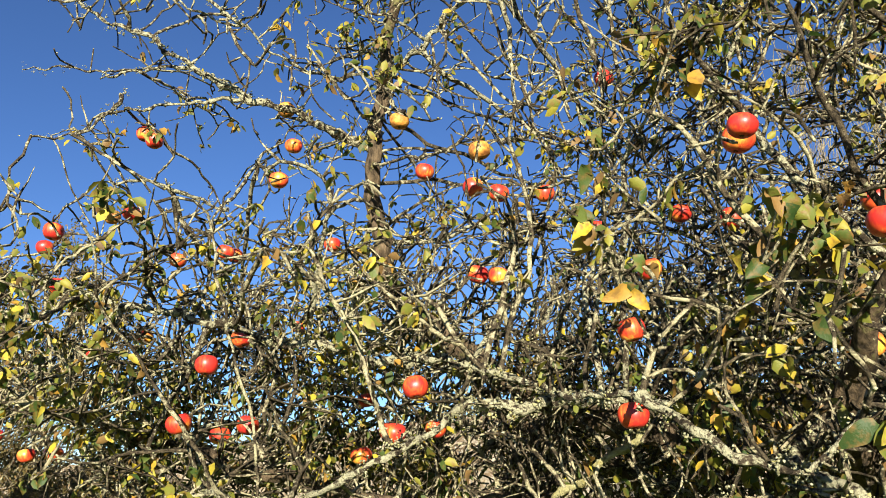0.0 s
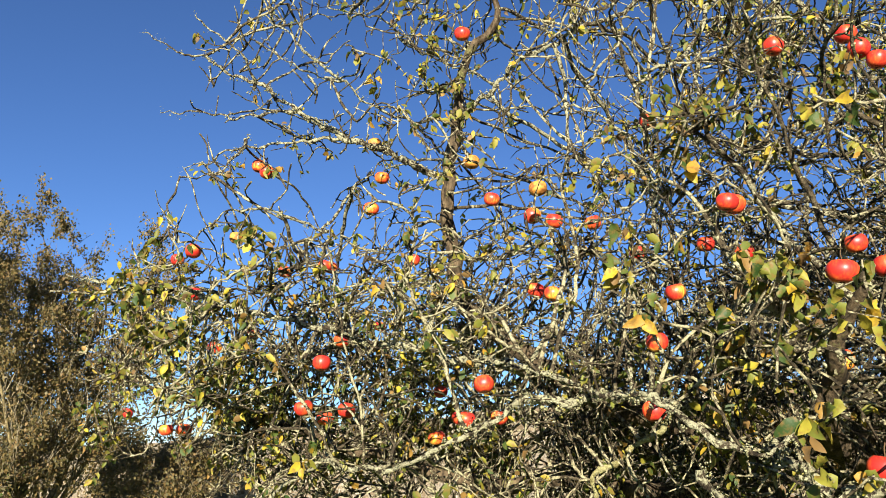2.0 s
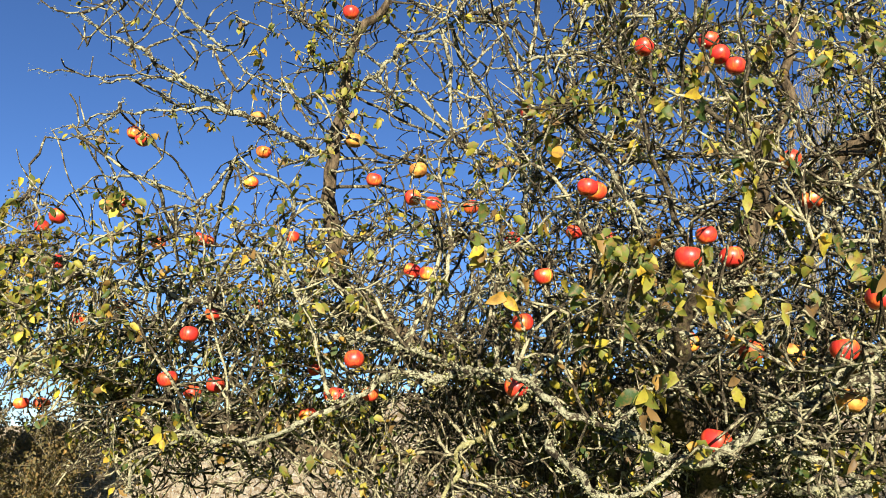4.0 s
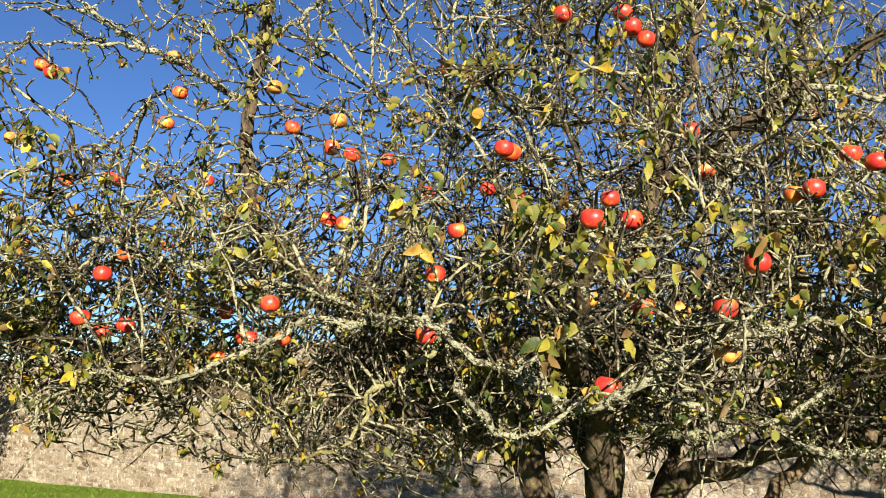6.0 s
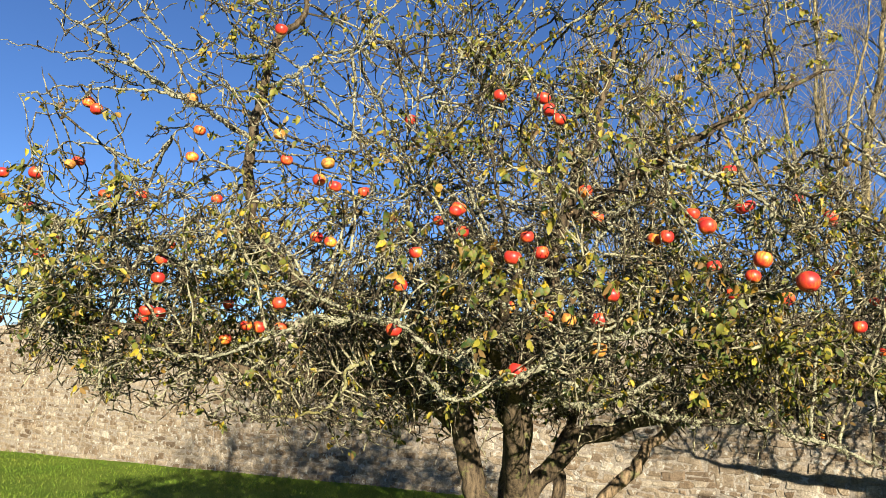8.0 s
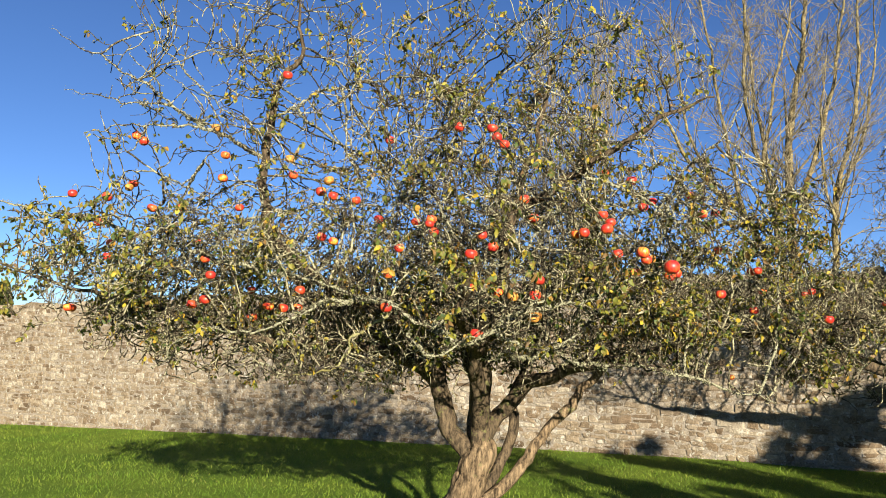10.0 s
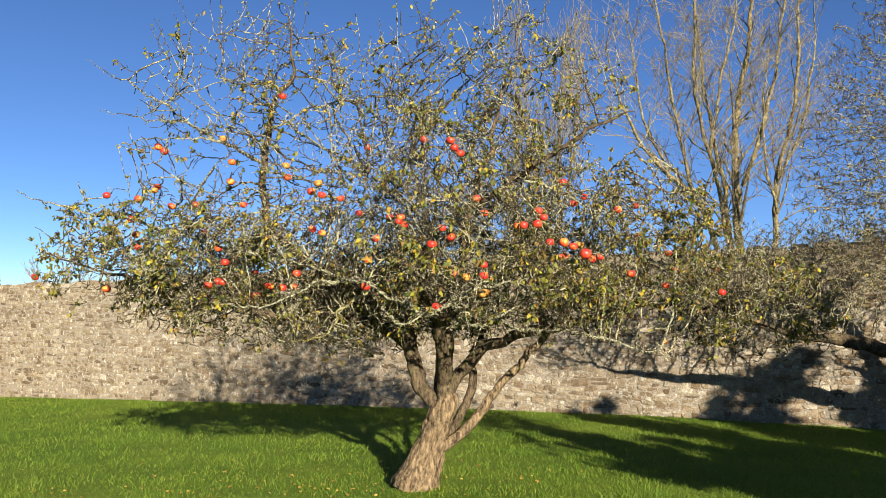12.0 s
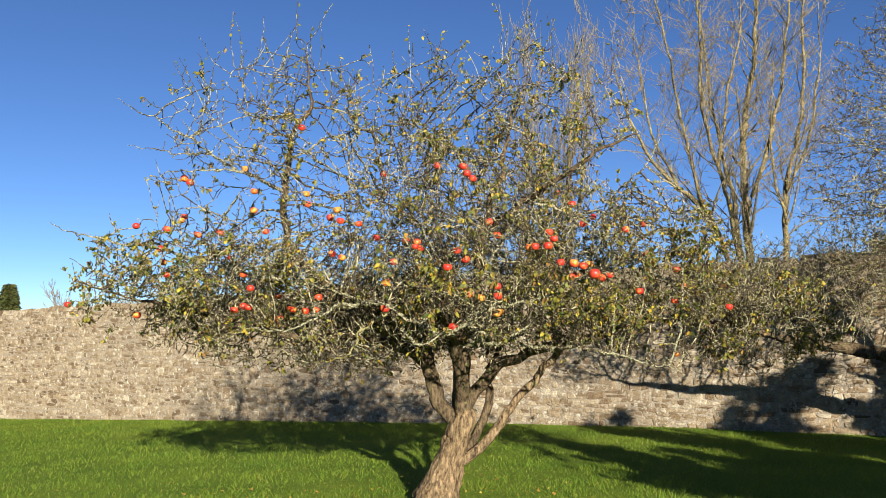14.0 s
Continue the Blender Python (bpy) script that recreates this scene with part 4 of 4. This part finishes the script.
def rubble_stone(poly, stretch, rng):
    """A stone with knocked-off corners and an uneven, slightly bulging face; x along, y out, z up."""
    p = poly - poly.mean(0)
    q = []
    for i in range(len(p)):
        a, b, c = p[i - 1], p[i], p[(i + 1) % len(p)]
        t = rng.uniform(0.12, 0.32)
        q += [b + t * (a - b), b + t * (c - b)] if rng.random() < 0.5 else [b + 0.12 * t * (a + c - 2 * b)]
    q = np.array(q) * rng.uniform(0.88, 1.02) + poly.mean(0)
    q[:, 0] *= stretch
    mid = q.mean(0)
    n = len(q)
    d = rng.uniform(0.003, 0.02)
    face = mid + (q - mid) * rng.uniform(0.78, 0.92, (n, 1))
    v = np.concatenate([np.column_stack([q[:, 0], np.zeros(n), q[:, 1]]),
                        np.column_stack([face[:, 0], d + rng.uniform(-0.006, 0.004, n), face[:, 1]]),
                        [(mid[0], d + 0.002, mid[1])]])
    i = np.arange(n)
    j = (i + 1) % n
    return v, np.concatenate([np.stack([i, j, n + j], -1), np.stack([i, n + j, n + i], -1), np.stack([n + i, n + j, np.full(n, 2 * n)], -1)])


def build_wall():
    rng = np.random.default_rng(21)
    length = 62.0
    out = Mesh()
    s = np.arange(0, length + 0.1, 0.5)
    p = np.array([wall_place(a) for a in s])
    g = ground_height(p[:, 0], p[:, 1]) - 0.3
    b = np.array([wall_place(a, -0.45) for a in s])
    n = len(s)
    top = np.array([wall_top(a) for a in s])
    v = np.concatenate([np.column_stack([p, g]), np.column_stack([p, top]), np.column_stack([b, top]), np.column_stack([b, g])])
    k = np.arange(n - 1)
    out.add(v, np.concatenate([np.stack([k + q * n, k + 1 + q * n, k + 1 + (q + 1) * n, k + (q + 1) * n], -1) for q in range(3)]))
    wall = tagged(out.object("wall", M_MORTAR, smooth=False), "old tall rubble stone garden wall with lime mortar", "wall", kind="structure")
    turn = np.array([[WALL_WAY[0], WALL_OUT[0], 0], [WALL_WAY[1], WALL_OUT[1], 0], [0, 0, 1.0]])
    rest = Mesh()
    singles = 0
    # rough courses that wander up and down; stones differ in length, some are split into two low ones
    row = -0.12
    while row < 3.3:
        high = rng.uniform(0.06, 0.14)
        at = rng.uniform(0, 0.3)
        while at < length:
            long = min(0.45, max(0.07, rng.lognormal(-1.75, 0.45)))
            mid = at + long / 2
            pl = wall_place(mid)
            low = float(ground_height(pl[0], pl[1]))
            base = low - (low - (wall_top(mid) - 2.76)) * min(1.0, row / 2.76)
            wave = 0.06 * noise.noise(Vector((mid * 0.9, row * 2.0, 3.0))) + 0.02 * noise.noise(Vector((mid * 3.1, row * 5.0, 9.0)))
            z0 = base + row + wave
            parts = [(0.0, 1.0)] if high < 0.105 or rng.random() < 0.55 else [(0.0, 0.48), (0.52, 1.0)]
            for lo, hi in parts:
                h = high * (hi - lo)
                z = z0 + high * (lo + hi) / 2
                if z + h / 2 > wall_top(mid) + 0.01 or z < low - 0.06:
                    continue
                w, e = long / 2, h / 2
                j = rng.uniform(-1, 1, (4, 2)) * (min(0.04, 0.25 * long), 0.34 * h)
                poly = np.array([(-w, -e), (w, -e), (w, e), (-w, e)]) + j
                v, f = rubble_stone(poly, 1.0, rng)
                spot = np.array([pl[0], pl[1], z])
                if 18.0 < mid < 22.0 and singles < 300 and 0.0 < row < 1.6:
                    me = bpy.data.meshes.new("stone")
                    me.from_pydata((v @ turn.T).tolist(), [], f.tolist())
                    me.materials.append(M_STONE_ONE)
                    one = new("stone", me)
                    one.parent = wall
                    one.location = spot
                    singles += 1
                else:
                    rest.add(v @ turn.T + spot, f)
            at += long + rng.uniform(0.004, 0.02)
        row += high + rng.uniform(0.004, 0.016)
    # rough stones along the top
    a = 0.0
    while a < length:
        w = rng.uniform(0.16, 0.4)
        h = rng.uniform(0.03, 0.10)
        n = 0.5 + rng.uniform(-0.03, 0.03)
        x0, x1 = -w / 2 + 0.01, w / 2 - 0.01
        t = rng.uniform(0.0, 0.03)
        v = np.array([(x0, 0.02, -0.05), (x1, 0.02, -0.05), (x1, -n, -0.05), (x0, -n, -0.05),
                      (x0 + t, 0.0, h), (x1 - t, -0.01, h * rng.uniform(0.7, 1.1)), (x1 - t, -n + 0.03, h), (x0 + t, -n + 0.03, h)])
        pl = wall_place(a + w / 2)
        f = np.array([(0, 1, 5, 4), (1, 2, 6, 5), (2, 3, 7, 6), (3, 0, 4, 7), (4, 5, 6, 7)])
        rest.add(v @ turn.T + np.array([pl[0], pl[1], wall_top(a + w / 2)]), f)
        a += w
    rest.object("stones", M_STONE, wall, "weathered buff and brown rubble stones", smooth=False)["kind"] = "stuff"


# ---- other trees ----
def fork(out, p, d, length, r, level, rng, spread, up, ends, wob=0.12, minr=0.004, rate=1.0):
    n = max(3, int(length / 0.22))
    pts, rad = [p], [r]
    for i in range(n):
        d = unit(d + wob * rng.normal(size=3) + (0, 0, up))
        pts.append(pts[-1] + d * length / n)
        rad.append(r * (1 - 0.72 * (i + 1) / n))
    out_pts = np.array(pts)
    tube(out, out_pts, np.maximum(rad, minr), 6 if r > 0.03 else 4 if r > 0.01 else 3)
    if level == 0:
        ends.append(out_pts)
        return
    kids = rng.integers(4, 7) if level > 1 else rng.integers(3, 6)
    for _ in range(int(kids * rate)):
        t = rng.uniform(0.25, 1.0)
        i = min(n, int(t * n))
        side = unit(np.cross(d, rng.normal(size=3)))
        fork(out, out_pts[i], unit(d + spread * side), length * rng.uniform(0.38, 0.68), max(rad[i] * 0.62, minr), level - 1, rng, spread, up, ends, wob, minr, rate)


def bare_tree(name, place, height, stems, seed, label, spread=0.55, up=0.10, girth=0.012, bark=None, twig=None, levels=3, open_out=0.35, leaves=0, leaf_mat=None, leaf_size=(0.05, 0.09), rate=1.0, minr=0.005, low=2, per=3, wob=0.12):
    rng = np.random.default_rng(seed)
    x, y = place
    base = np.array([x, y, float(ground_height(x, y)) - 0.05])
    tree = thing(name, base, label, "tree")
    ends = []
    wood = Mesh()
    for k in range(stems):
        a = 2 * math.pi * (k + rng.uniform(0, 0.6)) / stems
        d = unit(np.array([math.cos(a) * open_out, math.sin(a) * open_out, 1.0]))
        one = Mesh()
        n = 9
        pts = [base + np.array([math.cos(a), math.sin(a), 0]) * 0.08 * (stems > 1)]
        L = height * rng.uniform(0.7, 0.95)
        rad = [height * girth]
        for i in range(n):
            d = unit(d + 0.07 * rng.normal(size=3) + (0, 0, 0.06))
            pts.append(pts[-1] + d * L / n)
            rad.append(rad[0] * (1 - 0.85 * (i + 1) / n))
        pts = np.array(pts)
        tube(one, pts, rad, 9, 0.05, rng)
        one.object("stem", bark or M_POPLAR, tree, origin=base)
        for i in range(low, n + 1):
            for _ in range(per):
                side = unit(np.cross(d, rng.normal(size=3)))
                fork(wood, pts[i], unit(unit(pts[i] - pts[i - 1]) + spread * side * rng.uniform(0.7, 1.4)), height * rng.uniform(0.16, 0.34) * (1.15 - 0.06 * i), rad[i] * 0.55, levels - 1, rng, spread, up, ends, wob, minr, rate)
    wood.object("branches", twig or M_FARTWIG, tree, origin=base)["kind"] = "stuff"
    if leaves:
        rows = np.concatenate(ends)
        out = Mesh()
        pick = rows[rng.choice(len(rows), leaves)] + rng.normal(0, 0.06, (leaves, 3))
        add_leaves(out, pick, rng, leaf_size, True)
        out.object("crown", leaf_mat, tree, origin=base)["kind"] = "stuff"
    return tree


def fan_tree(name, foot, label, stems, seed, length=(0.7, 1.6), step=0.2, depth=0.9):
    """A bare tree whose stems rise in a wide fan. Each stem: its girth, then sideways and height along it."""
    rng = np.random.default_rng(seed)
    base = np.array([foot[0], foot[1], float(ground_height(*foot)) - 0.05])
    tree = thing(name, base, label, "tree")
    ends = []
    for girth, *points in stems:
        lean = rng.uniform(-depth, depth)
        top = points[-1][1]
        pts = np.array([base + u * RIGHT + lean * (max(0.0, z - 1.5) / top) * DEEP + (0, 0, z) for u, z in points])
        row = spline(np.column_stack([pts, girth * np.linspace(1, 0.22, len(pts))]), 0.16)
        row[:, :3] += np.array([noise.noise_vector(Vector(p) * 1.9) * 0.05 + noise.noise_vector(Vector(p) * 6.0) * 0.02 for p in row[:, :3]])
        one = Mesh()
        tube(one, row[:, :3], row[:, 3], 9, 0.07, rng)
        one.object("stem", M_POPLAR, tree, origin=base)
        run = np.concatenate([[0], np.cumsum(np.linalg.norm(np.diff(row[:, :3], axis=0), axis=1))])
        at = 3.3 if points[0][1] < 1 else 0.2
        while at < run[-1]:
            i = int(np.searchsorted(run, at))
            d = unit(row[min(i + 1, len(row) - 1), :3] - row[i - 1, :3])
            side = unit(np.cross(d, rng.normal(size=3)))
            wood = Mesh()
            fork(wood, row[i, :3], unit(d + rng.uniform(0.6, 1.2) * side + (0, 0, 0.1)), rng.uniform(*length) * (1.15 - 0.5 * at / run[-1]),
                 max(0.0075, row[i, 3] * rng.uniform(0.3, 0.5)), 2, rng, 0.75, 0.06, ends, 0.16, 0.0042, 0.75)
            wood.object("branch", M_FARTWIG, tree, origin=base)
            at += step * rng.uniform(0.5, 1.5)
    return tree


# bare multi-stemmed trees beyond the wall
fan_tree("bare_tree", (8.87, 8.11), "tall bare many-stemmed tree with golden bark behind the wall", [
    (0.091, (0.0, 0.0), (0.02, 2.9), (0.03, 4.8), (0.1, 5.8), (0.36, 7.0), (0.5, 8.5), (0.6, 10.0)),
    (0.062, (-0.25, 0.0), (-0.4, 2.9), (-0.95, 4.05), (-1.4, 4.45), (-1.83, 5.0), (-2.25, 5.9), (-2.45, 6.8)),
    (0.036, (-0.85, 3.9), (-1.15, 5.2), (-1.36, 6.6), (-1.65, 7.9), (-1.7, 8.9)),
    (0.055, (-0.15, 0.0), (-0.25, 3.0), (-0.58, 4.5), (-0.9, 5.8), (-0.95, 7.3), (-1.05, 8.8)),
    (0.051, (-0.05, 0.0), (-0.15, 3.2), (-0.36, 4.8), (-0.58, 6.0), (-0.68, 7.3), (-0.75, 8.7)),
    (0.044, (0.03, 4.1), (0.42, 5.4), (0.68, 6.7), (0.8, 7.9), (0.9, 9.0)),
    (0.029, (-1.25, 4.35), (-1.75, 5.6), (-1.95, 7.0), (-2.0, 8.0)),
    (0.033, (-0.6, 4.6), (-0.45, 5.9), (-0.2, 7.2), (-0.15, 8.6)),
], 31)
fan_tree("bare_tree", (9.42, 7.9), "slender bare tree with golden bark behind the wall", [
    (0.062, (0.0, 0.0), (0.05, 2.9), (0.1, 4.2), (0.3, 5.0), (0.52, 5.95), (0.6, 7.2), (0.7, 8.8)),
    (0.036, (0.1, 4.0), (0.6, 5.0), (0.95, 6.1), (1.1, 7.2), (1.15, 8.2)),
    (0.029, (0.05, 3.6), (-0.2, 4.6), (-0.25, 5.8), (-0.1, 7.0)),
], 45)
bare_tree("bare_tree", (8.3, 16.0), 11.8, 3, 33, "slim upright bare tree with golden twigs behind the wall", 0.35, 0.25, 0.006, open_out=0.07, rate=0.8, minr=0.006)
bare_tree("bare_tree", (6.2, 16.0), 7.4, 4, 34, "bare tree with fine golden twigs behind the wall", 0.45, 0.2, 0.005, open_out=0.22, rate=0.7, minr=0.005)
bare_tree("bush", (10.9, 6.4), 4.3, 5, 36, "dark evergreen bush rising behind the wall", 0.6, 0.1, 0.008, open_out=0.35, levels=2, leaves=7000, leaf_mat=M_EVERGREEN, leaf_size=(0.04, 0.08))
# broad tree with olive leaves to the side of the lawn
bare_tree("leafy_tree", (-9.3, 15.0), 7.0, 9, 37, "bushy tree with olive and brown autumn leaves", 0.6, 0.06, 0.008, open_out=0.3, leaves=52000, leaf_mat=M_FOLIAGE, leaf_size=(0.045, 0.09), rate=0.65)
bare_tree("bush", (-10.2, 13.4), 2.6, 10, 40, "rough bush of arching pale twigs with olive leaves", 0.9, 0.0, 0.006, open_out=0.9, leaves=12000, leaf_mat=M_FOLIAGE, leaf_size=(0.05, 0.10), levels=2)
bare_tree("bush", (-8.0, 18.2), 3.2, 9, 47, "rough bush of arching twigs with brown leaves", 0.9, 0.0, 0.006, open_out=0.7, leaves=9000, leaf_mat=M_FOLIAGE, leaf_size=(0.06, 0.11), levels=2)
bare_tree("bush", (-10.4, 21.4), 3.8, 9, 46, "rough olive bush near the wall", 0.9, 0.0, 0.006, open_out=0.8, leaves=12000, leaf_mat=M_FOLIAGE, leaf_size=(0.07, 0.12), levels=2)
# far trees over the wall
bare_tree("bare_tree", (-9.0, 58.0), 6.4, 5, 38, "far bare grey tree beyond the wall", 0.5, 0.1, 0.008, open_out=0.4, minr=0.012, rate=0.5)
bare_tree("bare_tree", (-5.5, 57.0), 5.8, 5, 39, "far bare grey tree beyond the wall", 0.5, 0.1, 0.008, open_out=0.4, minr=0.012, rate=0.5)


def build_conifer(x, y, height):
    rng = np.random.default_rng(8)
    base = np.array([x, y, float(ground_height(x, y))])
    tree = thing("conifer", base, "dark green far conifer beyond the wall", "tree")
    out = Mesh()
    tube(out, [base, base + (0, 0, height)], [0.2, 0.02], 8)
    out.object("trunk", M_TRUNK, tree, origin=base)
    leaves = Mesh()
    for _ in range(3500):
        t = rng.random() ** 0.8
        r = (1 - t) * 0.28 * height * rng.random() ** 0.5
        a = rng.uniform(0, 6.28)
        p = base + np.array([math.cos(a) * r, math.sin(a) * r, height * t - 0.2 * r])
        v, f = leaf_shape(0.5, 0.16, 0.2, 0.4)
        leaves.add(turned(v, rng, degrees_of(a) - 90, (-20, 30)) + p, f)
    leaves.object("crown", M_EVERGREEN, tree, origin=base)["kind"] = "stuff"


def degrees_of(a):
    return a * 180 / math.pi


build_conifer(-14.0, 60.0, 6.2)


def build_second_apple_tree(place, seed, masses, label, leaf_count=1200, shoots=4200):
    rng = np.random.default_rng(seed)
    base = np.array([place[0], place[1], float(ground_height(*place))])
    tree = thing("apple_tree", base, label, "tree")
    trunk = limb([(0, 0, -0.05), (-0.05, 0, 0.4), (-0.12, 0.02, 0.85), (-0.15, 0.02, 1.0)], [0.17, 0.14, 0.12, 0.08], 0.05, base)
    arms = [limb([(-0.1, 0, 0.75), (-1.0, 0.3, 1.05), (-1.9, 0.5, 1.25), (-2.7, 0.6, 1.38), (-3.6, 0.7, 1.6)], [0.11, 0.10, 0.085, 0.06, 0.015], 0.05, base),
            limb([(-0.12, 0, 0.85), (-0.1, -0.4, 1.3), (-0.3, -0.9, 1.8)], [0.08, 0.06, 0.02], 0.05, base),
            limb([(-0.12, 0, 0.85), (-0.4, 0.2, 1.6), (-0.9, 0.2, 2.7), (-1.0, 0.2, 4.4)], [0.09, 0.07, 0.05, 0.015], 0.05, base),
            limb([(-0.12, 0, 0.85), (0.3, -0.3, 1.3), (0.6, -0.6, 1.7)], [0.08, 0.06, 0.02], 0.05, base)]
    out = Mesh()
    tube(out, trunk[:, :3], trunk[:, 3], 12, 0.08, rng)
    out.object("trunk", M_TRUNK, tree, origin=base)
    for c in arms:
        out = Mesh()
        tube(out, c[:, :3], c[:, 3], 9, 0.1, rng)
        out.object("limb", M_LIMB, tree, origin=base)
    seeds = np.concatenate([c[3:, :3] for c in arms])
    pos, parent = grow(seeds, crown_points(masses, rng, 1.1, base), 0.06, 0.9, 0.08, 60, rng, 0.03, 0.4)
    runs = chains(pos, parent, 0.003, 2.6)
    twig, branch = Mesh(), []
    build_bark(runs, pos, 3, twig, branch, 0.008, rng)
    ends = add_twigs(pos, np.ones(len(pos)), shoots, rng, twig, thick=(0.003, 0.0055))
    for _, one in sorted(branch, key=lambda b: -b[0])[:300]:
        one.object("branch", M_BRANCH, tree, origin=base)
    for _, one in sorted(branch, key=lambda b: -b[0])[300:]:
        twig.add(np.concatenate(one.v), one.f[0])
    twig.object("twigs", M_TWIG, tree, origin=base)["kind"] = "stuff"
    leaves = Mesh()
    add_leaves(leaves, ends[rng.choice(len(ends), leaf_count)], rng)
    leaves.object("leaves", M_LEAF, tree, origin=base)["kind"] = "stuff"


build_second_apple_tree((9.0, 3.0), 41, [(-1.25, 0, 3.3, 1.6, 1.4, 1.7, 5000), (-2.4, 0.6, 2.25, 1.7, 1.1, 0.5, 5200), (-3.8, 0.7, 2.05, 1.0, 0.9, 0.40, 1400), (-0.9, 0.0, 4.8, 1.4, 1.2, 1.2, 2200)],
                        "second old apple tree with tangled lichened branches beside the wall", 3200, 9000)
# two leafy trees out of view, added to cast shade on the right-hand lawn
for spot, seed in (((5.7, -5.4), 43), ((8.6, -4.6), 44)):
    bare_tree("leafy_tree", spot, 4.0, 8, seed, "low leafy tree out of view, added to shade the lawn", 0.8, 0.03, 0.010, open_out=0.85, leaves=18000, leaf_mat=M_FOLIAGE, leaf_size=(0.12, 0.2), rate=0.6)
build_wall()


# ---- fallen leaves on the lawn ----
def build_litter():
    rng = np.random.default_rng(77)
    n = 420
    p = local(np.column_stack([rng.normal(-1.0, 1.6, n), rng.normal(-0.4, 0.9, n), np.zeros(n)]))
    p[:, 2] = ground_height(p[:, 0], p[:, 1]) + rng.uniform(0.012, 0.035, n)
    out = Mesh()
    for g in range(6):
        v, f = leaf_shape(1.0, rng.uniform(0.5, 0.75), rng.uniform(0.1, 0.4), rng.uniform(0.0, 0.6))
        sel = np.arange(n) % 6 == g
        scattered(out, v, f, p[sel], rng.uniform(0.018, 0.036, sel.sum()), rng, (-30, 30))
    tagged(out.object("fallen_leaves", M_LITTER), "fallen orange and yellow leaves scattered on the lawn", "leaves", kind="stuff")


build_litter()
